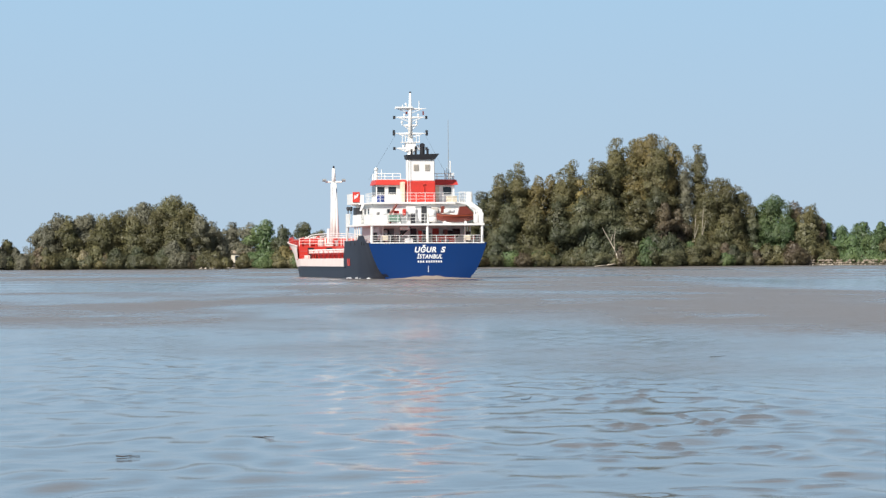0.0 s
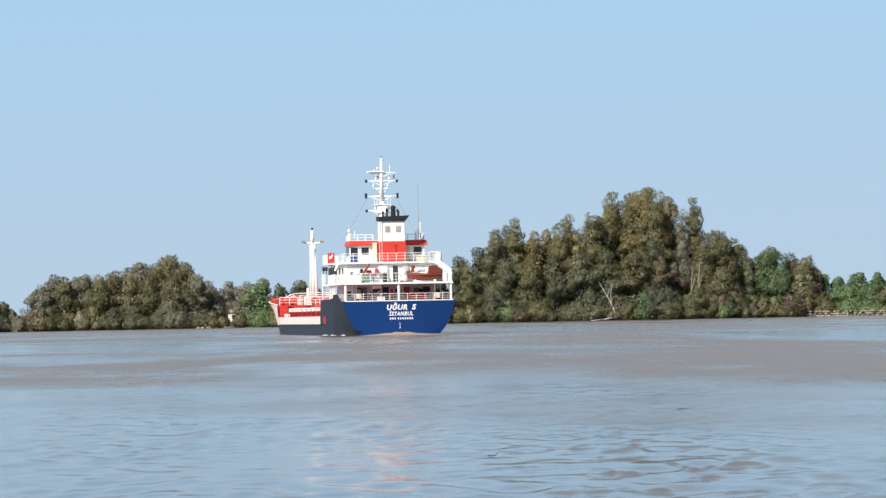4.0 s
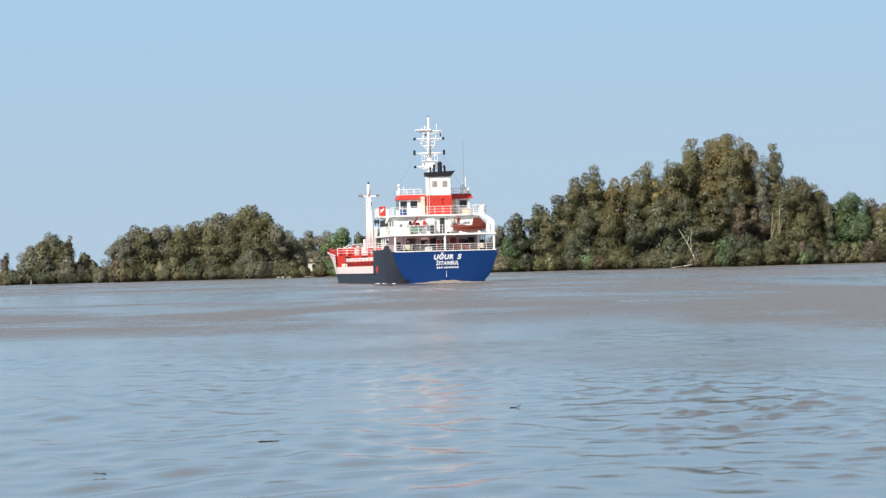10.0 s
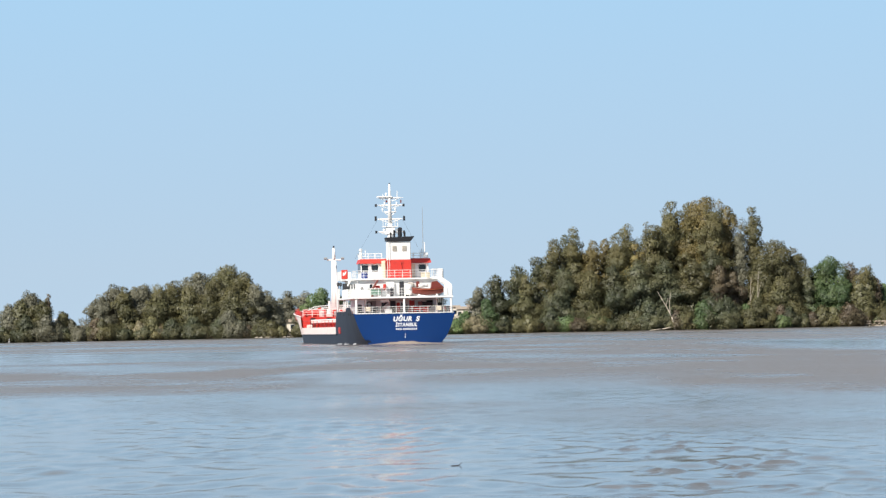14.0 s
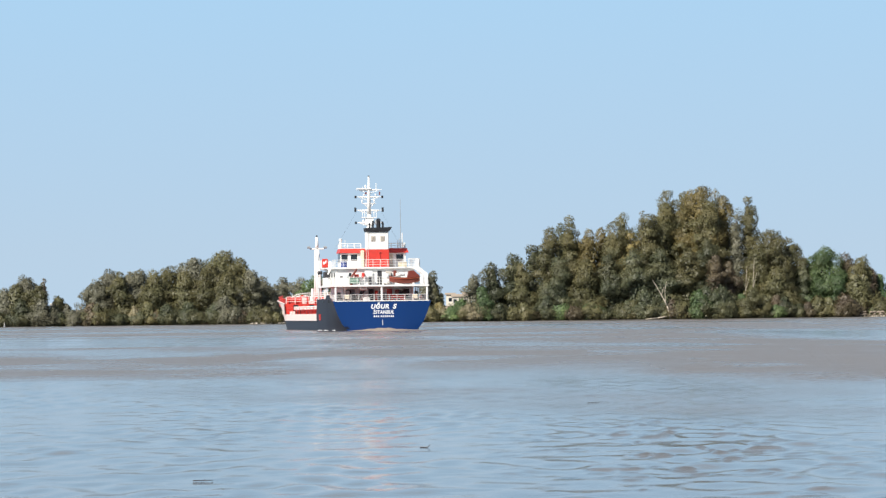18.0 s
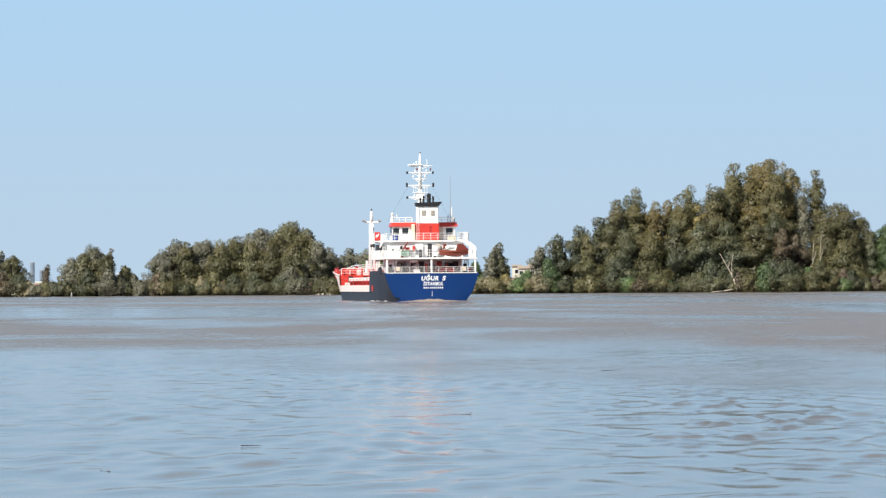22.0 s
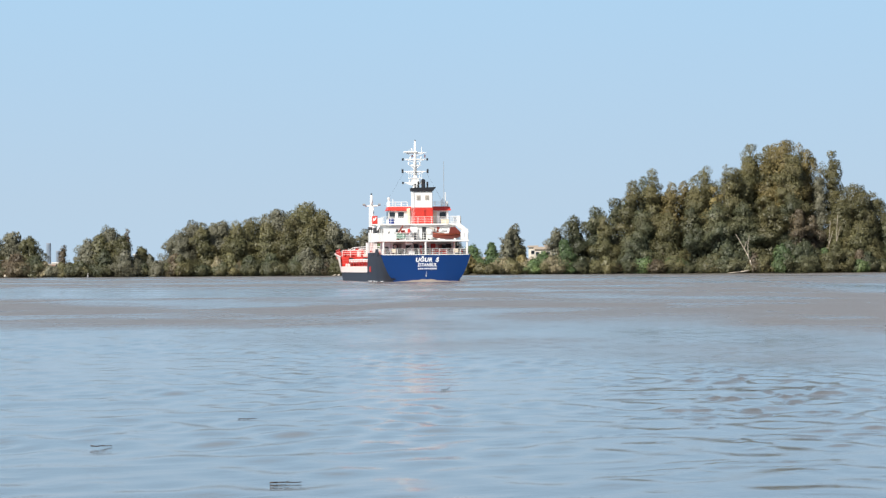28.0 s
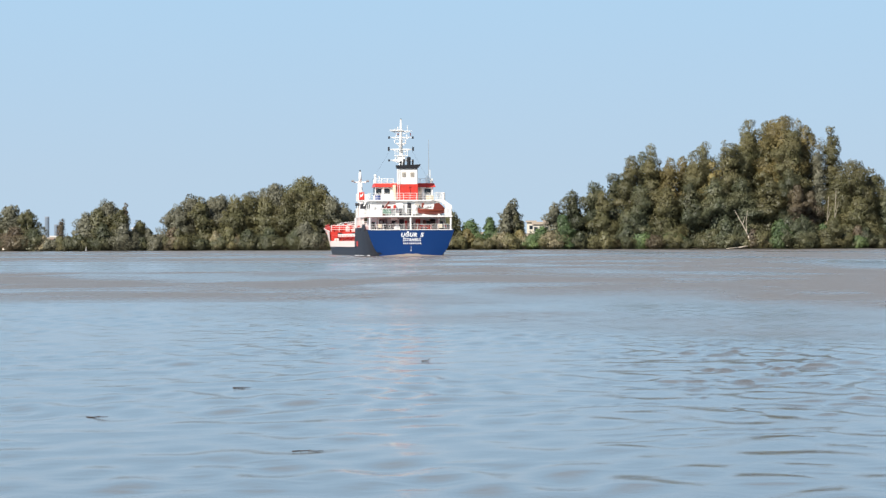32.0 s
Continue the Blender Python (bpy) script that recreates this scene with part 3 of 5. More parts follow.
# ---- the ship ----
# Its own axes: x to starboard, y ahead from the transom, z up from the waterline.
ship = thing("cargo_ship", "blue and white cargo ship with red trim, sailing away", "ship")


def sheer(y):
    """The height of the hull's upper edge."""
    return float(np.interp(y, (0, 2, 4, 9, 10, 22, 22.6, 70, 70.5, 80, 96), (3.77, 3.85, 4.65, 4.65, 4.15, 4.15, 2.05, 2.05, 3.75, 4.2, 5.1)))


def half_breadth(y, z):
    """The hull's half breadth at y metres ahead of the stern and z above the water."""
    top = float(np.interp(y, (0, 4, 12, 70, 76, 81, 86, 91, 94.5, 96), (6.86, 6.86, 6.75, 6.75, 6.9, 6.85, 5.8, 3.7, 1.6, 0.06)))
    low = float(np.interp(y, (0, 5, 12, 22, 66, 76, 84, 89, 91, 96), (5.0, 5.8, 6.4, 6.75, 6.75, 5.9, 3.4, 1.4, 0.25, 0.05)))
    k = max(0.0, min(1.0, z / sheer(y))) if z > 0 else 0.12 * z
    return max(0.04, low + (top - low) * (k ** (min(0.85, 0.60 + 0.02 * y) if y < 30 else 1.0) if k > 0 else k))


def hull_shell(y0, y1, zlo, zhi, step, cols, inset=0.0):
    """Both sides of the hull between two heights (numbers, or functions of y)."""
    bm = B()
    n = max(1, round((y1 - y0) / step))
    for side in (-1, 1):
        grid = []
        for i in range(n + 1):
            y = y0 + (y1 - y0) * i / n
            a, b = (f(y) if callable(f) else f for f in (zlo, zhi))
            zs = [a + (b - a) * j / cols for j in range(cols + 1)]
            grid.append([bm.verts.new((side * max(0.02, half_breadth(y, z) - inset), y, z)) for z in zs])
        for p, q in zip(grid, grid[1:]):
            for j in range(cols):
                f = (p[j], q[j], q[j + 1], p[j + 1])
                bm.faces.new(f if (side > 0) == (inset == 0) else f[::-1])
    return bm


def bulge(x, w=6.5):
    return -0.38 * max(0.0, 1 - (x / w) ** 2)


hull = part("hull", hull_shell(0, 22.6, -1.2, sheer, 0.9, 8), SLATE, ship, "dark slate-blue painted hull side", True)
part("lower_hull", hull_shell(22.6, 96, -1.2, 0.98, 1.5, 4), SLATE, hull, "dark slate-blue boot topping", True)
part("upper_strake", hull_shell(22.6, 96, 0.98, sheer, 1.0, 5), PINK_WHITE, hull, "faded white upper strake and bow flare", True)
part("bulwark_lining", hull_shell(70.5, 95.6, 2.1, lambda y: sheer(y) - 0.05, 1.0, 3, 0.12), RED, hull, "red inner face of the bow bulwark", True)
for x in (-6.78, 6.78):
    part("rubbing_rail", box(B(), x - 0.08, x + 0.08, 21, 68, 0.93, 1.06), SLATE, hull)
bm = B()
rows = []
for j in range(15):
    z = -1.2 + (sheer(0) + 1.2) * j / 14
    w = half_breadth(0, z)
    rows.append([bm.verts.new((w * (i / 10 - 1), bulge(i / 10 - 1, 1), z)) for i in range(21)])
for a, b in zip(rows, rows[1:]):
    for i in range(20):
        bm.faces.new((a[i], a[i + 1], b[i + 1], b[i]))
bm.faces.ensure_lookup_table()
for f in bm.faces:      # the slate of the port side runs a little way round the quarter
    f.material_index = int(f.calc_center_median().x < -0.955 * half_breadth(0, f.calc_center_median().z))
transom = part("transom", bm, (BLUE, SLATE), ship, "bright blue transom plate with white lettering", True)
bm = B()
rings = []
for i in range(25):
    x = -6.6 + 13.2 * i / 24
    rings.append([bm.verts.new((x, bulge(x) + dy, 3.77 + dz)) for dy, dz in ((-0.06, -0.06), (0.06, -0.06), (0.06, 0.06), (-0.06, 0.06))])
for a, b in zip(rings, rings[1:]):
    for i in range(4):
        bm.faces.new((a[i], a[(i + 1) % 4], b[(i + 1) % 4], b[i]))
bmesh.ops.recalc_face_normals(bm, faces=bm.faces)
part("cap_rail", bm, WHITE, transom, "white cap rail along the transom's edge")


def lettering(text, height, left, right, base, bold, name):
    """Raised letters on the curved transom between two places, at a base line."""
    cu = bpy.data.curves.new(name, "FONT")
    cu.body, cu.size, cu.shear, cu.offset, cu.extrude, cu.resolution_u = text, height / 0.70, 0.2, bold, 0.01, 3
    cu.space_character, cu.space_word = 1.12, 1.3
    tmp = bpy.data.objects.new(name, cu)
    me = bpy.data.meshes.new_from_object(tmp)
    bpy.data.objects.remove(tmp)
    xs = [v.co.x for v in me.vertices]
    k = (right - left) / (max(xs) - min(xs))
    for v in me.vertices:
        x = left + (v.co.x - min(xs)) * k
        v.co = (x, bulge(x) - 0.03 - v.co.z, base + v.co.y)
    me.materials.clear()
    me.materials.append(LETTER)
    return part(name, me, None, transom, "raised white letters")


lettering("UĞUR", 0.60, -1.56, 0.95, 2.68, 0.034, "ship_name")
lettering("S", 0.60, 1.46, 2.02, 2.68, 0.034, "ship_name")
lettering("İSTANBUL", 0.46, -1.32, 1.62, 1.97, 0.022, "home_port")
for i in range(10):
    x = -1.22 + 0.28 * i + (0.12 if i > 2 else 0)
    part("small_mark", box(B(), x, x + 0.16, bulge(x) - 0.035, bulge(x) + 0.01, 1.50, 1.73), LETTER, transom)
part("draught_mark", box(box(B(), -0.025, 0.02, -0.40, -0.3, 0.4, 1.15), -0.09, 0.08, -0.402, -0.3, 0.5, 0.55), LETTER, transom)
for s in (-1, 1):
    xx = s * (half_breadth(19, 1.6) + 0.02)
    mark = part("side_mark", box(box(B(), xx - 0.03, xx + 0.03, 17.6, 18.1, 1.15, 2.0), xx - 0.03, xx + 0.03, 18.1, 19.3, 1.15, 1.3), RED, hull, "red mark painted on the hull side")
    part("mark_bar", box(B(), xx - 0.03, xx + 0.03, 18.9, 19.4, 1.35, 2.0), RED, mark)
# no holes are cut: black blocks imitate the shade in the mooring ports
for y in (5.5, 7.2, 13.0, 16.5):
    for s in (-1, 1):
        part("mooring_port", box(B(), s * 6.70 - 0.06, s * 6.70 + 0.06, y - 0.45, y + 0.45, 3.55, 3.95), BLACK, hull, "black oblong block standing for a shaded mooring opening")

# decks
def deck(name, outline, z0, z1, material, label=""):
    return part(name, prism(B(), outline, "z", z0, z1), material, ship, label)


deck("poop_deck", [(-6.45, 0.1), (6.45, 0.1), (6.6, 22), (-6.6, 22)], 3.38, 3.5, DECK_RED, "red painted poop deck")
deck("main_deck", [(-6.6, 22), (6.6, 22), (6.6, 72), (-6.6, 72)], 1.9, 2.0, DECK_RED, "red painted main deck")
deck("forecastle_deck", [(-6.6, 71), (6.6, 71), (5.2, 86), (0.8, 94), (-0.8, 94), (-5.2, 86)], 3.2, 3.32, DECK_RED, "red painted forecastle deck")
deck("boat_deck", [(-6.66, 0.0), (6.62, 0.0), (6.7, 19), (-6.9, 19)], 5.76, 5.98, WHITE, "white edged boat deck")
deck("bridge_deck", [(-6.1, 3.5), (5.6, 3.5), (6.0, 4.0), (5.8, 19), (-6.3, 19)], 8.30, 8.50, WHITE, "white edged bridge deck")
for s in (-1, 1):
    part("side_bulwark", prism(B(), [(16.6, 7.35), (20, 7.35), (20, 4.1), (18.9, 4.1), (18.3, 5.3), (17.2, 6.2)], "x", s * 6.75 - 0.06, s * 6.75 + 0.06), WHITE, ship, "white side plating under the bridge")
for x in (-6.56, 6.56):
    for y in (9.6, 11.6, 13.6):
        part("side_stanchion", box(B(), x - 0.06, x + 0.06, y - 0.16, y + 0.16, 4.1, 5.76), WHITE, ship)


def pane(parent, x, z, w, h, y, frame_mat=None, glass=None):
    """A window on an aft-facing wall: frame with a sunk dark pane."""
    fr = B()
    t = 0.05
    for a in ((x - w / 2 - t, x + w / 2 + t, z + h / 2, z + h / 2 + t), (x - w / 2 - t, x + w / 2 + t, z - h / 2 - t, z - h / 2), (x - w / 2 - t, x - w / 2, z - h / 2, z + h / 2), (x + w / 2, x + w / 2 + t, z - h / 2, z + h / 2)):
        box(fr, a[0], a[1], y - 0.05, y, a[2], a[3])
    f = part("window", fr, frame_mat or WHITE, parent)
    part("pane", box(B(), x - w / 2, x + w / 2, y - 0.02, y, z - h / 2, z + h / 2), glass or GLASS, f, "dark window glass")


def door(parent, x, z0, w, h, y, material, label):
    d = part("door", box(B(), x - w / 2, x + w / 2, y - 0.06, y, z0, z0 + h, bevel=0.02), material, parent, label)
    part("door_handle", box(B(), x + w * 0.3, x + w * 0.42, y - 0.12, y - 0.06, z0 + h * 0.45, z0 + h * 0.5), GREY, d)


# houses
poop_house = part("poop_house", box(B(), -4.9, 4.9, 4.6, 20, 3.5, 5.76), WHITE, ship, "white poop deckhouse under the boat deck")
# the dark plate here stands for shade inside a doorway
for x, m, lab in ((-0.95, DARK, "dark plate standing for the shade in a doorway"), (1.65, RED, "red steel door"), (-3.6, GREY, "grey steel door")):
    door(poop_house, x, 3.6, 0.75, 1.85, 4.6, m, lab)
for x in (-2.3, 0.4, 3.1, 4.2):
    pane(poop_house, x, 5.0, 0.45, 0.45, 4.6)
boat_house = part("boat_deck_house", box(B(), -5.75, 5.1, 3.95, 19, 5.98, 8.30), WHITE, ship, "white boat deck house")
# a doorway's inner shade, done as a dark plate on the wall
door(boat_house, 0.2, 6.05, 0.62, 1.95, 3.95, DARK, "dark plate standing for the shade in a doorway")
for x in (-3.95, -2.05, -1.7, 1.75, 2.75):
    pane(boat_house, x, 7.45, 0.36, 0.5, 3.95)
for y in (7.5, 10.5, 13.5):
    bm = B()
    box(bm, -5.8, -5.75, y - 0.4, y + 0.4, 7.1, 7.8)
    part("side_window", bm, GLASS, boat_house)
wheelhouse = part("wheelhouse", box(B(), -4.8, 4.45, 8.0, 11.5, 8.50, 10.55), WHITE, ship, "white wheelhouse with dark windows")
for x, w in ((-4.25, 0.82), (-2.9, 0.85), (2.25, 0.6), (3.6, 0.9)):
    pane(wheelhouse, x, 9.92, w * 1.1, 0.88, 8.0)
for y in (8.95, 10.5):
    for x in (-4.825, 4.475):
        part("side_window", box(B(), x - 0.025, x + 0.025, y - 0.68, y + 0.68, 9.25, 10.45), GLASS, wheelhouse)
door(wheelhouse, 2.3, 8.52, 0.7, 1.9, 8.0, CREAM, "cream door")
roof = part("roof", box(B(), -4.98, 4.85, 7.6, 11.9, 10.58, 11.18, 0.2), RED, wheelhouse, "red painted roof fascia")
part("roof_plate", box(B(), -4.75, 4.5, 7.9, 11.6, 11.18, 11.24), WHITE, roof)
part("stair_casing", box(B(), -2.05, -1.65, 6.2, 7.7, 8.5, 10.9, bevel=0.04), CREAM, ship, "cream stair casing beside the funnel")

# funnel
funnel = part("funnel", box(B(), -1.42, 1.72, 5.4, 7.1, 10.95, 13.5, bevel=0.08), WHITE, ship, "white funnel on a red casing")
part("casing", box(B(), -1.48, 1.78, 5.3, 7.4, 8.5, 10.95, bevel=0.05), RED, funnel, "red funnel casing")
bm = B()
prism(bm, [(-1.6, 14.02), (2.25, 14.15), (1.76, 13.5), (-1.5, 13.5)], "y", 5.2, 7.4)
part("cap", bm, BLACK, funnel, "black funnel top with a raked edge")
for x, r, h in ((0.42, 0.30, 0.95), (-0.35, 0.13, 0.75), (-0.85, 0.12, 0.4), (1.05, 0.14, 0.45)):
    part("exhaust_pipe", tube(tube(B(), (x, 6.4, 14.0), (x, 6.4, 14.1 + h), r, seg=12), (x, 6.4, 14.1 + h), (x, 6.4 - 0.15, 14.22 + h), r * 1.05, seg=12), BLACK, funnel, smooth=False)
for x in (-0.48, 0.85):
    lv = part("louvre", box(B(), x - 0.3, x + 0.3, 5.35, 5.4, 12.15, 12.9), PALE_GREY, funnel, "grey-brown funnel louvre")
    for k in range(6):
        part("slat", box(B(), x - 0.28, x + 0.28, 5.30, 5.36, 12.2 + k * 0.115, 12.25 + k * 0.115), PALE_GREY, lv)
part("casing_pipe", path_tube(B(), [(0.42, 5.2, 8.5), (0.42, 5.2, 10.2), (0.25, 5.2, 10.5), (0.6, 5.2, 10.65)], 0.06), RED, funnel)
part("ladder", box(box(B(), -1.50, -1.46, 5.24, 5.3, 8.5, 13.4), -1.22, -1.18, 5.24, 5.3, 8.5, 13.4), WHITE, funnel)


# railings
def bent_bar(pts, r, seg=6):
    """One round bar bent along a line of points."""
    bm, pts = B(), [Vector(p) for p in pts]
    rings = []
    for k, p in enumerate(pts):
        d = (pts[min(k + 1, len(pts) - 1)] - p).normalized() + (p - pts[max(k - 1, 0)]).normalized()
        q = d.to_track_quat("Z", "Y").to_matrix()
        rings.append([bm.verts.new(p + q @ Vector((r * math.cos(2 * math.pi * i / seg), r * math.sin(2 * math.pi * i / seg), 0))) for i in range(seg)])
    for a, b in zip(rings, rings[1:]):
        off = min(range(seg), key=lambda o: sum((a[i].co - b[(i + o) % seg].co).length for i in range(seg)))
        for i in range(seg):
            bm.faces.new((a[i], a[(i + 1) % seg], b[(i + 1 + off) % seg], b[(i + off) % seg]))
    bm.faces.new(rings[0][::-1])
    bm.faces.new(rings[-1])
    bmesh.ops.recalc_face_normals(bm, faces=bm.faces)
    return bm


def railing(pts, heights, gap, r=0.03, material=None, label="white tubular railing", post_r=None):
    """A top rail along a line of deck points, with lower bars and a post every gap metres as pieces of their own."""
    material = material or WHITE
    top = heights[-1]
    rail = part("railing", bent_bar([(x, y, z + top) for x, y, z in pts], r), material, ship, label)
    for h in heights[:-1]:
        part("bar", bent_bar([(x, y, z + h) for x, y, z in pts], r * 0.75), material, rail)
    me = mesh_of("post", tube(B(), (0, 0, 0), (0, 0, top), post_r or r * 0.95, seg=6), material)
    for a, b in zip(pts, pts[1:]):
        a, b = Vector(a), Vector(b)
        n = max(1, round((b - a).length / gap))
        for i in range(n + 1):
            p = part("post", me, None, rail)
            p.location = a.lerp(b, i / n)
    return rail


railing([(-6.5, 9, 3.75), (-6.45, 0.12, 3.77), (6.4, 0.12, 3.77), (6.5, 9, 3.75)], (0.28, 0.55, 0.85), 1.07, 0.032)
railing([(-6.6, 15, 5.98), (-6.55, 0.1, 5.98), (0.75, 0.1, 5.98)], (0.35, 0.7, 1.1), 1.05, 0.032)
railing([(5.75, 0.1, 5.98), (6.5, 0.1, 5.98), (6.6, 15, 5.98)], (0.35, 0.7, 1.1), 1.05, 0.032)
railing([(-6.0, 8, 8.5), (-6.0, 3.6, 8.5), (5.55, 3.6, 8.5), (5.9, 4.05, 8.5), (5.75, 12, 8.5)], (0.35, 0.7, 1.05), 1.1, 0.032)
railing([(-4.7, 11.5, 11.24), (-4.7, 8.0, 11.24), (-1.9, 8.0, 11.24)], (0.32, 0.66), 1.1, 0.05)
railing([(1.4, 8.0, 11.24), (4.4, 8.0, 11.24), (4.4, 11.5, 11.24)], (0.32, 0.66), 1.0, 0.05)
railing([(-6.62, 8.5, 5.98), (-6.62, 14.5, 5.98)], (0.1, 1.12), 0.32, 0.04, label="close-barred white side railing")
railing([(4.3, 3.62, 8.5), (5.85, 3.95, 8.5), (5.8, 7.0, 8.5)], (0.1, 1.15), 0.24, 0.04, label="close-barred white railing")
railing([(5.9, 0.12, 5.98), (6.5, 0.12, 5.98), (6.52, 3.0, 5.98)], (0.1, 1.15), 0.22, 0.04, label="close-barred white railing")
for x in (-6.42, 0.02, 6.38):
    part("pillar", tube(B(), (x, 0.25, 3.5), (x, 0.25, 5.8), 0.15 if x else 0.11, seg=10), WHITE, ship, "white deck pillar")
for x in (-4.95, 4.6):
    part("pillar", tube(B(), (x, 1.6, 3.5), (x, 1.6, 5.8), 0.08, seg=8), WHITE, ship)
part("deck_brace", prism(B(), [(3.7, 8.5), (5.7, 8.5), (6.3, 8.05), (6.9, 7.6), (7.0, 7.1), (6.5, 7.1), (6.2, 7.35), (5.7, 7.75), (5.0, 8.2), (4.2, 8.34)], "y", 3.3, 3.5), WHITE, ship, "curved white deck bracket")
part("deck_brace", prism(B(), [(-5.4, 8.5), (-6.3, 8.5), (-6.6, 7.6), (-6.45, 7.55), (-6.1, 8.2)], "y", 9.0, 9.2), WHITE, ship)
for x0, x1 in ((5.35, 5.85), (6.0, 6.45)):
    part("spray_panel", box(B(), x0, x1, 0.02, 0.07, 6.05, 7.0), WHITE, ship, "white canvas railing panel")
part("spray_panel", box(B(), -1.95, -0.85, 3.6, 3.66, 6.0, 8.0), WHITE, ship)

# port bridge wing
wing = part("bridge_wing", box(B(), -7.0, -5.5, 12.6, 17.2, 8.40, 8.58), WHITE, ship, "white port bridge wing")
part("wing_bulwark", box(box(box(B(), -7.0, -6.94, 12.6, 17.2, 8.58, 9.65), -6.94, -5.6, 12.6, 12.66, 8.58, 9.5), -6.94, -5.6, 17.14, 17.2, 8.58, 9.65), WHITE, wing)
part("red_board", box(B(), -6.95, -6.1, 12.5, 12.58, 8.62, 9.85, bevel=0.03), RED, wing, "red board with a white device")
part("board_device", prism(B(), [(-6.75, 9.0), (-6.4, 9.25), (-6.25, 9.65), (-6.45, 9.6), (-6.55, 9.35), (-6.7, 9.55), (-6.78, 9.3)], "y", 12.47, 12.5), LETTER, wing)
for y, x in ((15.6, -7.1), (15.6, -6.75)):
    part("deck_lamp", tube(tube(B(), (x, y, 7.3), (x, y, 7.75), 0.05), (x, y - 0.1, 7.75), (x, y + 0.15, 8.05), 0.17, 0.2, 10), DARK, ship, "dark floodlight on a short post")
part("wing_post", tube(B(), (-4.75, 8.3, 11.2), (-4.75, 8.3, 12.3), 0.22, 0.16, 10), WHITE, ship, "white post with a dome")
part("wing_dome", tube(tube(B(), (-4.75, 8.3, 12.3), (-4.75, 8.3, 12.5), 0.26, 0.22, 12), (-4.75, 8.3, 12.5), (-4.75, 8.3, 12.62), 0.26, 0.1, 12), WHITE, ship, smooth=True)

# main mast
mast = part("mast", tube(tube(B(), (-0.5, 9.5, 11.2), (-0.5, 9.5, 16.0), 0.40, 0.34, 12), (-0.5, 9.5, 16.0), (-0.5, 9.5, 21.4), 0.29, 0.12, 10), WHITE, ship, "white main mast with crosstrees and lamps", True)
part("top_lamp", tube(B(), (-0.5, 9.5, 21.2), (-0.5, 9.5, 21.55), 0.12, seg=8), DARK, mast)
for z, half, r, lamp in ((19.5, 1.85, 0.10, 0), (18.5, 1.9, 0.10, 0.16), (17.55, 0.95, 0.12, 0), (16.6, 1.95, 0.11, 0.2), (14.85, 1.9, 0.12, 0.15)):
    c = part("crosstree", tube(tube(B(), (-0.5 - half * 0.8, 9.5, z + 0.05), (-0.5, 9.5, z), r * 0.6, r * 1.5, 8), (-0.5, 9.5, z), (-0.5 + half * 0.8, 9.5, z + 0.05), r * 1.5, r * 0.6, 8), WHITE, mast)
    part("yard_tip", tube(B(), (-0.5 - half, 9.5, z + 0.05), (-0.5 + half, 9.5, z + 0.05), 0.045, seg=6), WHITE, c)
    if lamp:
        for s in (-1, 1):
            part("mast_lamp", tube(B(), (-0.5 + s * half, 9.5, z - lamp), (-0.5 + s * half, 9.5, z + lamp * (2.2 if lamp > 0.18 else 1.3)), 0.15, seg=8), BLACK, c, "black signal lamp")
    for s in (-1, 1):
        part("bracket", tube(B(), (-0.5 + s * half * 0.75, 9.5, z), (-0.5 + s * 0.2, 9.5, z - 0.45), 0.05, seg=6), WHITE, c)
part("radar_scanner", box(B(), -2.3, -0.2, 9.2, 9.35, 19.62, 19.78), WHITE, mast)
part("mast_platform", box(box(B(), -1.55, 0.55, 9.0, 10.2, 15.55, 15.65), -1.1, 0.1, 9.1, 10.0, 14.6, 15.5), WHITE, mast)
for x in (-1.5, -1.15, 0.15, 0.5):
    part("platform_post", tube(B(), (x, 9.05, 15.6), (x, 9.05, 16.5), 0.04, seg=6), WHITE, mast)
part("small_lamp", box(B(), -1.05, -0.85, 9.3, 9.5, 18.9, 19.2), BROWN, mast)
part("small_lamp", box(B(), 0.95, 1.1, 9.3, 9.5, 18.8, 19.25), BROWN, mast)
for x, z in ((-1.5, 17.9), (-1.2, 18.75), (0.25, 17.9), (0.45, 18.75), (-1.35, 15.1), (0.4, 15.1), (-1.0, 20.0)):
    part("lamp_bracket", tube(tube(B(), (x, 9.45, z - 0.25), (x, 9.45, z), 0.06, seg=6), (x, 9.45, z), (x, 9.45, z + 0.22), 0.13, 0.10, 8), WHITE, mast)
for x, h in ((0.55, 20.5), (-1.4, 20.0)):
    part("small_aerial", tube(B(), (x, 9.5, 19.5), (x, 9.5, h), 0.05, seg=6), WHITE, mast)
part("whip_aerial", tube(B(), (3.85, 8.6, 11.2), (3.85, 8.6, 18.2), 0.045, 0.028, 6), GREY, ship, "tall thin whip aerial")
for x, h in ((3.4, 12.3), (3.62, 12.6), (4.05, 13.4), (1.7, 12.1), (-4.1, 12.4), (4.35, 12.0)):
    part("roof_aerial", tube(B(), (x, 8.4, 11.2), (x, 8.4, h), 0.07 if h > 13 else 0.045, seg=6), WHITE, ship)
for x0, x1 in ((-2.3, -5.2), (1.3, 4.3)):
    part("stay_wire", tube(B(), (x0, 9.5, 16.4), (x1, 11, 11.3), 0.009, seg=4), DARK, ship)


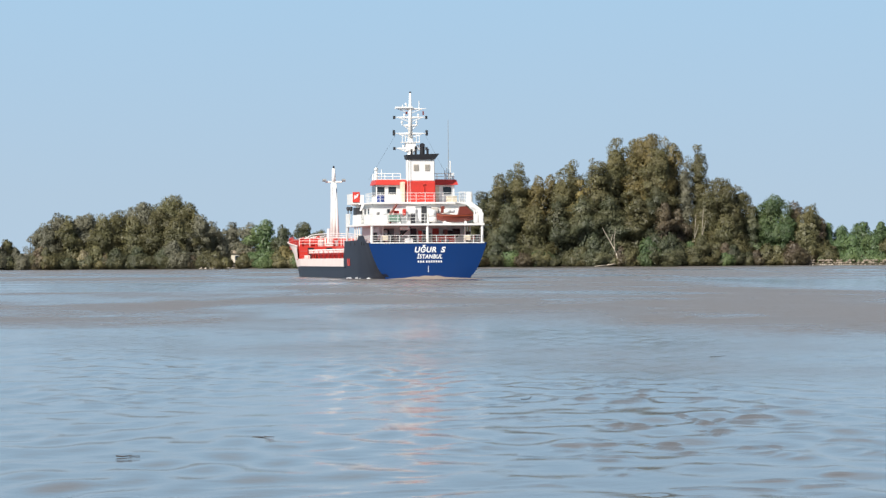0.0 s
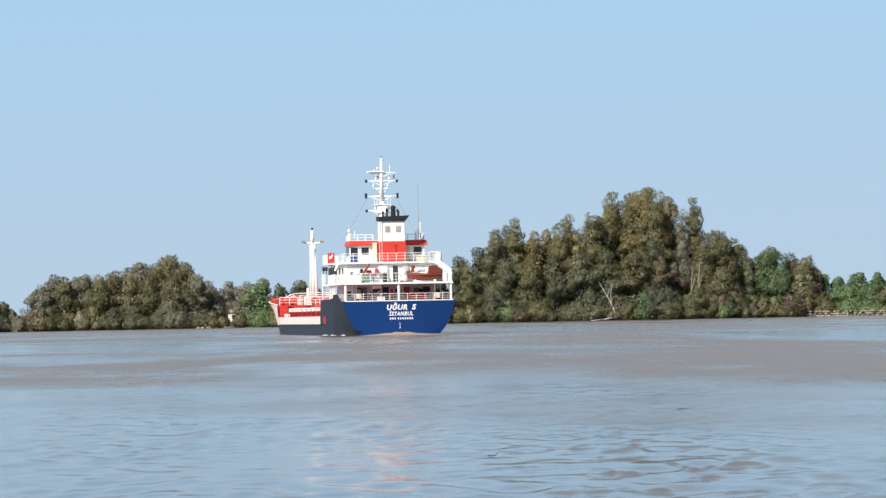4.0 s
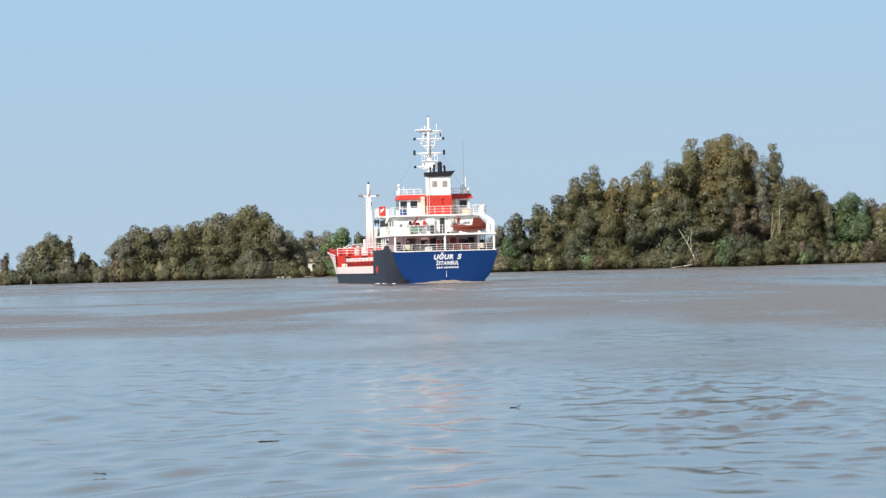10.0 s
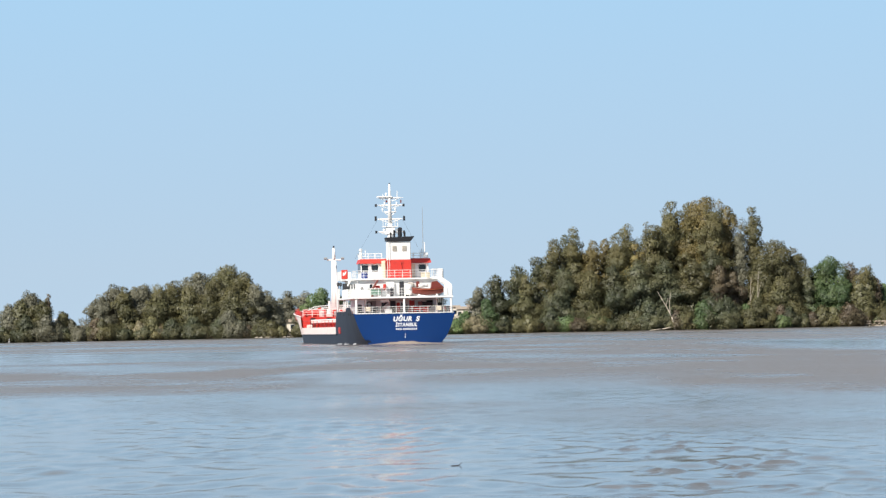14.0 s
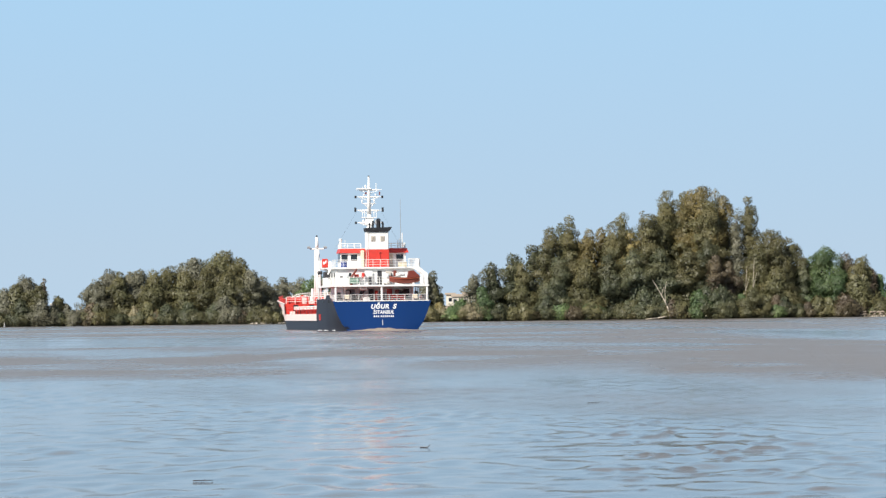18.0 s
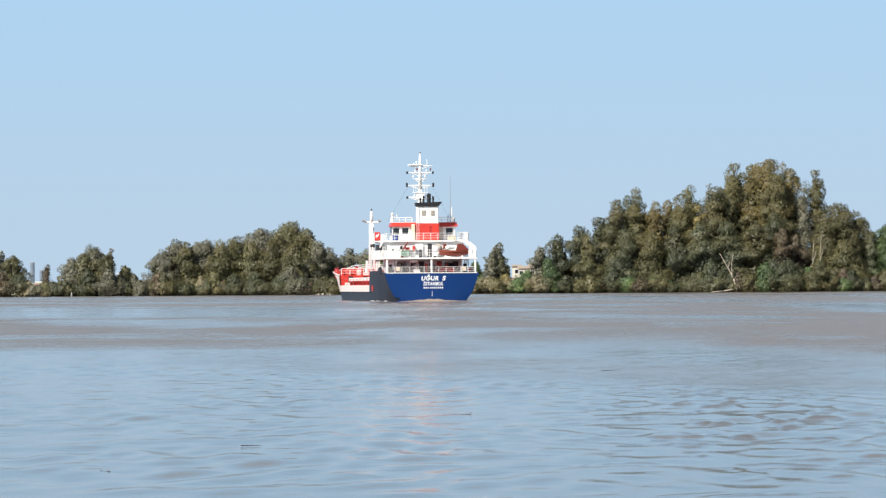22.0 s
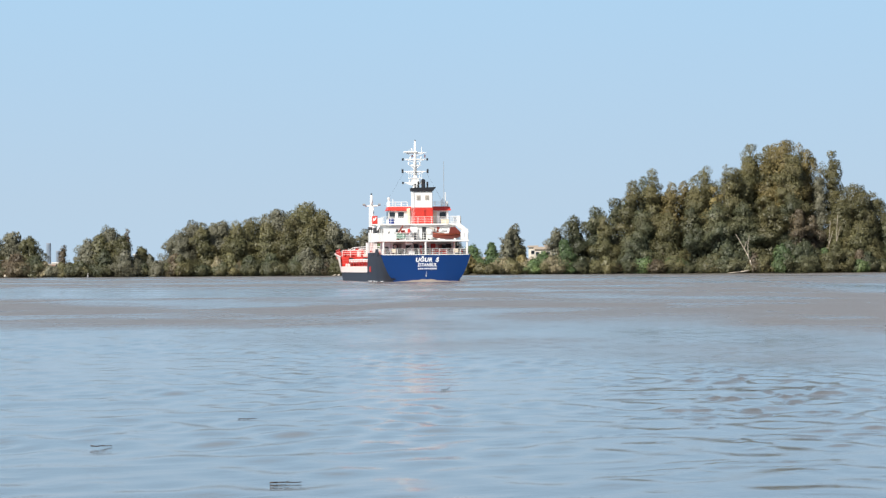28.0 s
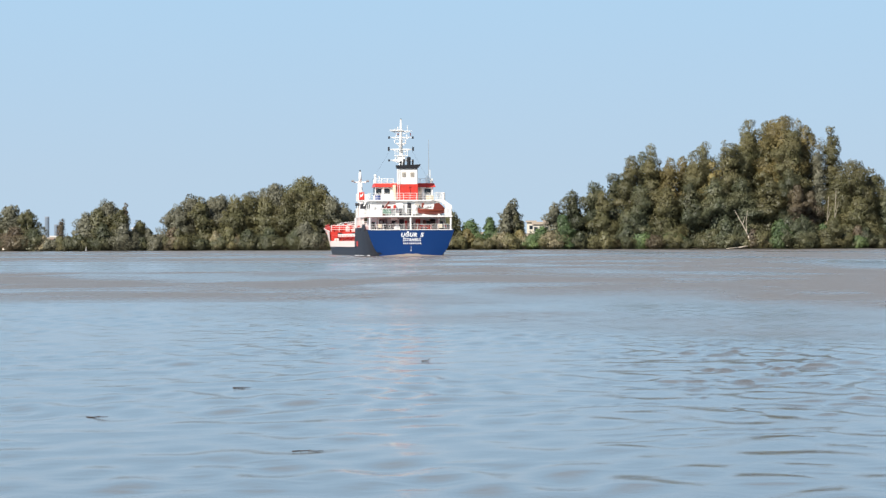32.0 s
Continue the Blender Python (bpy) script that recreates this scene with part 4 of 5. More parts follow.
# boats and rafts
def open_boat(x0, x1, y, z0, depth, beam, name, material, label):
    """A pointed open boat lying across the deck."""
    bm = B()
    n, m = 14, 5
    grid = []
    for i in range(n + 1):
        s = 2 * i / n - 1
        w = beam / 2 * max(0.03, (1 - abs(s) ** 2.6))
        keel = z0 + 0.35 * depth * abs(s) ** 3
        top = z0 + depth * (0.86 + 0.22 * s * s)
        row = []
        for j in range(-m, m + 1):
            k = j / m
            row.append(bm.verts.new((x0 + (x1 - x0) * (s + 1) / 2, y + w * math.copysign(abs(k) ** 0.6, k), keel + (top - keel) * abs(k) ** 2.2)))
        grid.append(row)
    for a, b in zip(grid, grid[1:]):
        for j in range(2 * m):
            bm.faces.new((a[j], b[j], b[j + 1], a[j + 1]))
    ob = part(name, bm, material, ship, label, True)
    rim = B()
    for side in (0, -1):
        path_tube(rim, [g[side].copy() for g in [[v.co for v in r] for r in ob_rows(ob, n, 2 * m + 1)]], 0.05, 5)
    part("gunwale", rim, BROWN, ob)
    part("boat_cover", box(B(), x0 + 0.6, x1 - 0.6, y - beam * 0.3, y + beam * 0.3, z0 + depth * 0.5, z0 + depth * 0.86, 0.1), BROWN, ob)
    return ob


def ob_rows(ob, n, m):
    vs = ob.data.vertices
    return [[vs[i * m + j] for j in range(m)] for i in range(n + 1)]


lifeboat = open_boat(1.2, 5.5, 1.0, 6.12, 0.95, 1.5, "lifeboat", BROWN, "red-brown fibreglass lifeboat under its davits")
part("canopy", prism(B(), [(3.7, 6.95), (5.4, 7.1), (5.3, 7.3), (4.6, 7.95), (3.9, 7.9)], "y", 0.6, 1.4), BROWN, lifeboat, "red-brown raised canopy")
part("fender", bent_bar([(1.25 + 4.2 * k / 8, 0.22 + 0.6 * (k / 4 - 1) ** 2, 6.82 + 0.14 * (k / 4 - 1) ** 2) for k in range(9)], 0.05), ORANGE, lifeboat)
for x in (2.1, 4.5):
    part("boat_cradle", box(B(), x - 0.12, x + 0.12, 0.5, 1.5, 5.98, 6.25), WHITE, ship)
for y in (0.9, 2.6):
    part("davit", path_tube(B(), [(5.95, y, 5.98), (5.9, y, 7.5), (5.3, y, 7.9)], 0.11, 8), WHITE, ship, "white lifeboat davit")
for x, z, r in ((0.95, 7.2, 0.42), (1.05, 6.5, 0.32), (2.75, 7.4, 0.24), (3.2, 7.4, 0.22), (-4.7, 7.15, 0.32)):
    part("raft_canister", tube(tube(B(), (x - 0.4, 2.7, z), (x + 0.4, 2.7, z), r, seg=14), (x - 0.03, 2.7, z), (x + 0.03, 2.7, z), r * 1.06, seg=14), WHITE, ship, "white life raft canister", True)
part("deck_locker", box(B(), -4.25, -2.95, 1.4, 2.4, 6.2, 7.0, bevel=0.05), GREEN, ship, "faded green deck locker")
part("deck_locker", box(B(), -2.8, -2.1, 1.5, 2.3, 5.98, 6.75, bevel=0.05), GREY, ship)
part("deck_bench", box(B(), -5.75, -4.45, 1.3, 2.3, 5.98, 6.95, bevel=0.05), WHITE, ship, "white deck chest")
part("crane_jib", tube(tube(B(), (-3.9, 3.2, 6.0), (-3.9, 3.2, 7.0), 0.2, seg=10), (-3.9, 3.2, 7.0), (-3.1, 3.0, 8.25), 0.17, 0.12, 8), BROWN, ship, "dark red provision crane")
part("winch_drum", tube(B(), (-3.4, 3.6, 7.25), (-2.8, 3.6, 7.25), 0.26, seg=12), RED, ship)
part("barrel", tube(B(), (-4.6, 5.6, 8.5), (-4.6, 5.6, 9.35), 0.45, seg=14), BLUE_TARP, ship, "blue covered drum")
part("deck_chest", box(B(), 2.9, 4.1, 4.0, 4.6, 8.5, 9.2, bevel=0.04), CREAM, ship, "cream deck chest")

# poop gear
part("mooring_winch", box(box(tube(B(), (1.7, 2.4, 4.15), (3.4, 2.4, 4.15), 0.42, seg=14), 1.55, 1.7, 1.9, 2.9, 3.5, 4.6), 3.4, 3.55, 1.9, 2.9, 3.5, 4.6), RED, ship, "red mooring winch")
part("blower", tube(tube(B(), (3.5, 3.6, 5.0), (4.3, 3.6, 5.0), 0.42, seg=14), (2.9, 3.6, 4.9), (3.5, 3.6, 4.9), 0.28, seg=12), BLACK, ship, "black ventilation blower")
part("rope_coil", tube(B(), (0.05, 1.2, 3.5), (0.05, 1.2, 4.3), 0.42, seg=14), BLACK, ship, "dark coil of rope")
part("deck_box", box(B(), -2.55, -1.65, 0.3, 0.9, 3.78, 4.25, bevel=0.03), WHITE, ship, "white box by the railing")
for x in (-4.8, 4.75):
    part("deck_box", box(B(), x - 0.35, x + 0.3, 0.35, 0.8, 4.05, 4.6, bevel=0.03), CREAM, ship, "cream box by the railing")
for x, z in ((-3.7, 4.3), (0.6, 4.4)):
    part("deck_gear", tube(B(), (x, 3.2, 3.5), (x, 3.2, z + 0.5), 0.26, seg=10), DARK, ship, "dark deck machinery")
part("hose", tube(B(), (-1.7, 2.0, 5.6), (-3.2, 2.2, 4.3), 0.13, seg=8), BLACK, ship, "thick black hose")
part("hanging_lamp", box(B(), -2.95, -1.8, 1.8, 2.3, 5.25, 5.65, bevel=0.06), WHITE, ship, "white box under the deckhead")
for x in (-5.2, -2.2, 2.2, 5.2):
    part("bollard", tube(tube(B(), (x - 0.3, 1.0, 3.5), (x - 0.3, 1.0, 4.15), 0.16, seg=10), (x + 0.3, 1.0, 3.5), (x + 0.3, 1.0, 4.15), 0.16, seg=10), DARK, ship, "pair of bollards")

for x, z0, z1, w, m, lab in ((-5.6, 3.5, 5.0, 0.5, DARK, "dark fan casing"), (-2.9, 3.5, 4.7, 0.7, GREY, "grey pump casing"), (-0.35, 3.5, 5.2, 0.35, RED, "red fire hose box"), (2.6, 4.6, 5.3, 0.5, BROWN, "dark red reel"), (3.0, 3.5, 4.4, 0.9, BLACK, "black rope heap"), (5.3, 3.5, 5.1, 0.5, BLACK, "black vent trunk"), (5.9, 3.5, 4.5, 0.4, RED, "red fire pump")):
    part("deck_gear", box(B(), x - w / 2, x + w / 2, 3.2, 3.8, z0, z1, bevel=0.06), m, ship, lab)
for x, z in ((-4.2, 5.0), (3.9, 4.75)):
    bm = B()
    for k in range(12):
        a0, a1 = math.pi * k / 6, math.pi * (k + 1) / 6
        tube(bm, (x + 0.36 * math.cos(a0), 4.5, z + 0.36 * math.sin(a0)), (x + 0.36 * math.cos(a1), 4.5, z + 0.36 * math.sin(a1)), 0.09, seg=6)
    part("hose_coil", bm, BLACK, ship, "black hose coiled on the wall")
for x, z0, z1, w, m, lab in ((-5.2, 5.98, 7.3, 0.4, DARK, "dark vent"), (-1.2, 5.98, 7.2, 0.5, DARK, "dark battery chest"), (0.85, 6.0, 7.6, 0.3, BLACK, "black stove pipe"), (1.35, 6.7, 7.9, 0.7, PALE_GREY, "grey canvas bundle"), (2.3, 7.2, 8.0, 0.4, BROWN, "rusty hook block"), (-2.2, 7.0, 7.7, 0.35, RED, "red fire box")):
    part("boat_gear", box(B(), x - w / 2, x + w / 2, 3.0, 3.6, z0, z1, bevel=0.05), m, ship, lab)
# the dark block imitates a shaded recess beside the boat deck house
part("side_block", box(B(), -6.55, -5.8, 12.9, 15.1, 6.95, 8.0, bevel=0.03), DARK, ship, "dark block standing for a shaded recess")
part("side_block", box(B(), -6.5, -5.8, 11.0, 12.2, 6.0, 7.0, bevel=0.03), GREY, ship, "grey storage cage")

# cargo deck and forecastle
for y in np.arange(74.0, 93.5, 1.6):
    for s in (-1, 1):
        x = s * (half_breadth(y, sheer(y)) - 0.13)
        part("bulwark_stay", prism(B(), [(x, sheer(y) - 0.06), (x - s * 0.12, sheer(y) - 0.06), (x - s * 0.75, 3.32), (x - s * 0.2, 3.32)], "y", y - 0.06, y + 0.06), RED, ship)
for s in (-1, 1):
    part("bulwark_cap", bent_bar([(s * half_breadth(y, sheer(y)), y, sheer(y) + 0.02) for y in np.arange(70.6, 95.7, 1.0)], 0.09), PINK_WHITE, ship, "faded white cap along the bow bulwark")
part("cargo_trunk", box(B(), -4.6, 4.6, 27, 66, 2.0, 2.85, bevel=0.06), DECK_RED, ship, "red cargo trunk on the main deck")
walkway = part("walkway", box(B(), -5.4, -4.7, 24, 69, 3.18, 3.26), WHITE, ship, "white pipe walkway along the deck")
post = mesh_of("walkway_post", box(B(), -0.05, 0.05, -0.05, 0.05, 0, 1.2), RED)
for k in range(12):
    p = part("walkway_post", post, None, walkway)
    p.location = (-5.05, 25 + k * 3.9, 2.0)
for k in range(9):
    part("pipe_manifold", box(B(), -5.5, -4.6, 27 + k * 4.6, 31.0 + k * 4.6, 2.70, 3.20, bevel=0.08), PINK_WHITE if k % 3 else WHITE, ship, "pale pipe casing")
for k, z in ((0, 2.35), (1, 2.55), (2, 3.5)):
    part("deck_pipe", tube(B(), (-3.6 + k, 24, z), (-3.6 + k, 69, z), 0.14, seg=8), RED, ship)
railing([(-6.55, 23, 2.05), (-6.55, 69.5, 2.05)], (0.5, 1.0), 5.0, 0.03, RED, "red side railing of the cargo deck")
bulkhead = part("forecastle_bulkhead", box(B(), -6.5, 6.5, 70.6, 70.8, 2.0, 3.72), RED, ship, "red forecastle bulkhead")
# black plates give the bulkhead's doorways their shade
for x in (-4.9, -2.4, 2.4, 4.9):
    door(bulkhead, x, 2.05, 0.8, 1.5, 70.6, BLACK, "dark plate standing for the shade in a doorway")
for x, y in ((-4.9, 74), (-3.2, 78), (3.2, 78)):
    w = part("anchor_windlass", tube(tube(B(), (x - 0.9, y, 4.2), (x + 0.9, y, 4.2), 0.55, seg=14), (x - 1.1, y, 4.2), (x + 1.1, y, 4.2), 0.2, seg=10), RED, ship, "red windlass on the forecastle")
    for s in (-1, 1):
        part("windlass_frame", prism(B(), [(y - 0.7, 3.3), (y + 0.7, 3.3), (y + 0.2, 4.9), (y - 0.2, 4.9)], "x", x + s * 1.0 - 0.06, x + s * 1.0 + 0.06), RED, w)
for x, y, h in ((-6.0, 73, 4.7), (-5.6, 77, 4.6), (-4.0, 72, 4.9), (-1.6, 72, 4.6), (1.5, 73, 4.7)):
    part("vent_post", path_tube(B(), [(x, y, 3.2), (x, y, h), (x + 0.5, y, h + 0.15)], 0.13, 8), RED, ship, "red goose-neck vent")
for x, y, w, h, m, lab in ((-6.1, 72.0, 0.5, 0.7, RED, "red mooring roller"), (-5.2, 71.6, 0.9, 0.9, RED, "red winch housing"), (-3.4, 71.4, 0.7, 1.0, PINK_WHITE, "faded white deck locker"), (-2.2, 71.3, 1.0, 0.6, PINK_WHITE, "faded white hatch"), (-0.6, 71.6, 0.6, 1.0, RED, "red vent"), (0.9, 71.4, 1.1, 0.7, PINK_WHITE, "faded white hatch"), (2.6, 71.8, 0.8, 1.1, RED, "red winch housing")):
    part("bow_gear", box(B(), x - w / 2, x + w / 2, y, y + 0.9, 3.3, 3.3 + h + 0.3, bevel=0.07), m, ship, lab)
for k in range(8):
    x = -6.0 + k * 1.25
    part("deck_fitting", box(B(), x, x + 0.8, 68.6, 69.4, 2.0, 2.5 + 0.3 * (k * 7 % 3), bevel=0.06), (PINK_WHITE, BROWN, RED, PINK_WHITE)[k % 4], ship, ("faded white pipe box", "rusty valve box", "red valve box", "faded white pipe box")[k % 4])
railing([(-6.4, 70.9, 3.72), (6.4, 70.9, 3.72)], (0.35, 0.75, 1.1), 1.4, 0.055, PINK_WHITE, "faded white forecastle break railing")
rail = None
for k in (2, 0, 1):
    bar = bent_bar([(-4.7 + 8.8 * i / 10, 78.2 + 0.5 * k, 4.15 + 0.3 * k + 0.75 * math.sin(math.pi * i / 10) ** 0.3) for i in range(11)], 0.07)
    if rail is None:
        rail = part("arched_railing", bar, WHITE, ship, "arched white forecastle railing")
    else:
        part("bar", bar, WHITE, rail)
for i in range(9):
    x = -4.6 + i * 1.05
    part("post", tube(B(), (x, 78.5, 3.3), (x, 78.5, 5.2), 0.05, seg=6), WHITE, rail)
railing([(-6.6, 72, 3.85), (-6.7, 80, 4.15), (-5.5, 86, 4.45)], (0.35, 0.7), 1.6, 0.045, RED, "red forecastle side railing")

foremast = part("foremast", tube(tube(B(), (0, 84, 3.2), (0, 84, 12.6), 0.60, 0.38, 14), (0, 84, 12.6), (0, 84, 14.6), 0.30, 0.22, 10), WHITE, ship, "white tapered foremast", True)
part("mast_leg", tube(B(), (0.5, 83.2, 3.2), (0.2, 83.6, 12.4), 0.26, 0.18, 10), WHITE, foremast, smooth=True)
part("mast_crosstree", box(B(), -1.15, 1.2, 83.8, 84.2, 12.6, 12.85, bevel=0.04), WHITE, foremast)
for x in (-1.35, 1.35):
    part("flood_lamp", tube(B(), (x - 0.25, 83.7, 12.95), (x + 0.25, 83.7, 12.95), 0.2, seg=10), GREY, foremast, "grey floodlight")
part("mast_lamp", tube(B(), (0, 84, 14.6), (0, 84, 14.95), 0.13, seg=10), DARK, foremast)
part("mast_box", tube(B(), (-1.0, 82, 3.3), (-1.0, 82, 6.2), 0.22, seg=10), WHITE, foremast)
part("mast_ladder", box(box(B(), -0.50, -0.45, 83.4, 83.5, 3.3, 12.4), -0.22, -0.17, 82.9, 83.0, 3.3, 12.4), WHITE, foremast)

# the churned water that follows the stern
wake = thing("wake", "low brown hump of churned water behind the stern", "wake")
bm = B()
n, m = 26, 12
rng = random.Random(8)
grid = [[bm.verts.new((-6.0 + 12.5 * i / n, -9.0 + 9.2 * j / m, -0.03 + (0.30 * math.exp(-((i / n - 0.44) / 0.2) ** 2) + 0.08) * math.sin(math.pi * min(1, 0.02 + 0.98 * j / m)) ** 1.5 * min(1, 6 * i / n, 6 * (1 - i / n)) * rng.uniform(0.75, 1.2))) for i in range(n + 1)] for j in range(m + 1)]
for a, b in zip(grid, grid[1:]):
    for i in range(n):
        bm.faces.new((a[i], a[i + 1], b[i + 1], b[i]))
part("churned_water", bm, FOAM, wake, "muddy brown churned water", True)


def foam_patch(x, y, w, d, seed):
    rng = random.Random(seed)
    bm = B()
    for k in range(7):
        cx, cy, r = x + rng.uniform(-w, w), y + rng.uniform(-d, d), rng.uniform(0.04, 0.12)
        ring = [bm.verts.new((cx + r * math.cos(a) * rng.uniform(1, 2), cy + r * math.sin(a) * rng.uniform(1, 3), 0.02)) for a in (i * math.pi / 4 for i in range(8))]
        top = bm.verts.new((cx, cy, rng.uniform(0.06, 0.15)))
        for i in range(8):
            bm.faces.new((ring[i], ring[(i + 1) % 8], top))
    part("foam", bm, LETTER, wake, "white flecks of foam", True)


for k, (x, y, w, d) in enumerate(((-7.0, 15.5, 0.25, 1.6), (-6.7, 9.5, 0.25, 0.9), (-6.2, 5, 0.2, 0.8), (2.0, -0.9, 1.2, 0.3))):
    foam_patch(x, y, w, d, k)


# ---- the bank's details ----
def boulder_mesh(seed, material):
    rng = random.Random(seed)
    bm = B()
    bmesh.ops.create_icosphere(bm, subdivisions=1, radius=1)
    for v in bm.verts:
        v.co *= 0.8 + 0.5 * noise.noise(v.co * 1.3 + Vector((seed * 3.7, 0, 0)))
        v.co.z *= 0.7
        v.co *= rng.uniform(0.8, 1.2)
    return mesh_of("boulder", bm, material)


def rocks():
    rng = random.Random(21)
    kinds = [boulder_mesh(k, ROCK if k % 3 else PALE_ROCK) for k in range(6)]
    for k in range(150):
        u = rng.uniform(658, 800)
        row = rng.choice((0, 0, 1, 2))
        s = rng.uniform(0.25, 0.7) if row else rng.uniform(0.14, 0.36)
        x = u * M
        me = kinds[rng.choice((0, 3)) if row == 0 and rng.random() < 0.7 else rng.choice((1, 2, 4, 5))]
        ob = tagged(new("boulder", me), "pale boulder at the waterline" if me.materials[0] == PALE_ROCK else "brown boulder on the river bank", "rock", "boulders along the bank")
        ob.location = (x, shore_y(x) - 1.2 + row * 1.1, 0.1 + 0.6 * row)
        ob.scale = (s * 1.25, s, s)
        ob.rotation_euler = (rng.uniform(-0.4, 0.4), rng.uniform(-0.4, 0.4), rng.uniform(0, 6))
    for k in range(26):
        u = rng.uniform(-428, -366)
        x = u * M
        s = rng.uniform(0.25, 0.55)
        ob = tagged(new("boulder", kinds[3 if k % 2 else 0]), "pale stone on the low bank", "rock", "stones along the low bank")
        ob.location, ob.scale = (x, shore_y(x) - 1.0 + rng.uniform(0, 1), 0.15), (s * 1.6, s, s)
        ob.rotation_euler = (0, 0, rng.uniform(0, 6))


rocks()


def dead_tree():
    x = 314 * M
    y = shore_y(x) - 2.0
    ob = thing("dead_tree", "pale forked dead tree leaning at the waterline", "tree")
    ob.location = (x, y, 0.2)
    k = M
    trunk = part("trunk", tube(tube(B(), (0, 0, -0.3), (-6 * k, -0.3, 22 * k), 0.24, 0.18, 9), (-6 * k, -0.3, 22 * k), (-12 * k, -0.5, 34 * k), 0.18, 0.13, 8), PALE_BARK, ob, smooth=True)
    part("limb", tube(tube(B(), (-12 * k, -0.5, 34 * k), (-22 * k, -0.6, 52 * k), 0.13, 0.08, 7), (-22 * k, -0.6, 52 * k), (-31 * k, -0.4, 68 * k), 0.12, 0.05, 6), PALE_BARK, trunk)
    part("limb", tube(tube(B(), (-9 * k, -0.4, 30 * k), (-10 * k, -0.9, 48 * k), 0.11, 0.07, 7), (-10 * k, -0.9, 48 * k), (-7 * k, -0.9, 66 * k), 0.1, 0.04, 6), PALE_BARK, trunk)
    part("limb", tube(B(), (-16 * k, -0.5, 41 * k), (-12 * k, -0.2, 56 * k), 0.1, 0.04, 6), PALE_BARK, trunk)
    lg = thing("fallen_log", "pale fallen log lying out over the water", "log")
    lg.location = (x, y - 0.8, 0)
    part("log", tube(tube(B(), (-1, 0.3, 0.75), (-24 * k, -0.8, 0.35), 0.2, 0.17, 8), (-24 * k, -0.8, 0.35), (-46 * k, -2.2, 0.05), 0.17, 0.08, 7), PALE_BARK, lg, smooth=True)
    part("branch", tube(B(), (-10 * k, 0, 0.6), (-14 * k, 0.4, 1.3), 0.07, 0.03, 6), PALE_BARK, lg)


dead_tree()
for u, v, lean, seed in ((448, 90, 0.03, 2), (462, 100, 0.02, 3)):
    x = u * M
    ob = thing("bare_tree", "pale bare tree standing among the foliage", "tree")
    ob.location = (x, shore_y(x) + 0.5, 0.4)
    h = v * M
    part("trunk", tube(tube(B(), (0, 0, -0.4), (lean * h * 0.5, 0, h * 0.5), 0.13, 0.1, 7), (lean * h * 0.5, 0, h * 0.5), (lean * h + 0.3, 0, h), 0.1, 0.04, 6), PALE_BARK, ob, smooth=True)
    part("limb", tube(B(), (lean * h * 0.5, 0, h * 0.5), (lean * h * 0.5 + 1.2, 0, h * 0.8), 0.09, 0.03, 6), PALE_BARK, ob)


# ---- houses behind the trees ----
def house(u, back, w, d, h, roof_h, wall, label, windows=3, floors=1, flat=False):
    """A small house: walls, a tiled roof, a row of windows and a door towards the river."""
    y = FAR_BANK + back
    x = u * y / 5955.0
    ob = thing("house", label, "house")
    ob.location = (x, y, 1.4)
    part("wall", box(B(), -w / 2, w / 2, 0, d, 0, h), wall, ob)
    if flat:
        part("roof", box(B(), -w / 2 - 0.2, w / 2 + 0.2, -0.2, d + 0.2, h, h + 0.4), HOUSE_WHITE, ob)
    else:
        part("roof", prism(B(), [(-0.5, h), (d + 0.5, h), (d / 2, h + roof_h)], "x", -w / 2 - 0.4, w / 2 + 0.4), TILE, ob, "clay tiled roof")
    for f in range(floors):
        for i in range(windows):
            wx, wz = -w / 2 + w * (i + 0.5) / windows, h * (f + 0.35) / floors
            wd = part("window", box(B(), wx - 0.6, wx + 0.6, -0.06, 0.0, wz, wz + 1.3), TOWER_FRAME, ob)
            part("pane", box(B(), wx - 0.5, wx + 0.5, -0.09, -0.06, wz + 0.1, wz + 1.2), GLASS, wd)
    part("door", box(B(), w * 0.3, w * 0.3 + 1.0, -0.08, 0.0, 0, 2.1), BROWN, ob)
    return ob


house(-58, 150, 5.4, 8, 6.4, 0.9, OCHRE, "ochre two-storey house behind the trees", 3, 2)
house(-76, 165, 2.8, 6, 7.2, 0.6, OCHRE, "ochre house tower with a tiled cap", 1, 2)
house(-47, 155, 2.4, 6, 7.4, 0.6, OCHRE, "ochre house wing among the trees", 1, 2)
house(-88, 140, 5.5, 6, 2.6, 0.8, HOUSE_WHITE, "low whitewashed outbuilding by a cypress", 3)
house(-126, 70, 2.4, 5, 2.6, 0.9, HOUSE_WHITE, "small whitewashed shed behind bushes", 1)
house(-172, 60, 3.2, 5, 2.8, 0.9, OCHRE, "low ochre shed behind bushes", 1)
house(-364, 40, 3.4, 5, 3.0, 0.9, OCHRE, "low ochre shed on the bank", 1)
house(-742, 40, 2.6, 5, 2.4, 0.7, HOUSE_WHITE, "whitewashed house between the trees", 2, 2)
house(-762, 60, 2.4, 6, 3.4, 0, HOUSE_WHITE, "white flat-roofed house between the trees", 2, 2, True)
house(-780, 70, 1.8, 6, 5.0, 0, HOUSE_WHITE, "white flat-roofed house behind a tree", 1, 2, True)
house(-938, 50, 3.4, 5, 1.9, 0.6, HOUSE_WHITE, "low whitewashed shed near the water", 2)
house(-924, 240, 3.0, 8, 3.0, 0, OCHRE, "pale distant building between the trees", 2, 1, True)
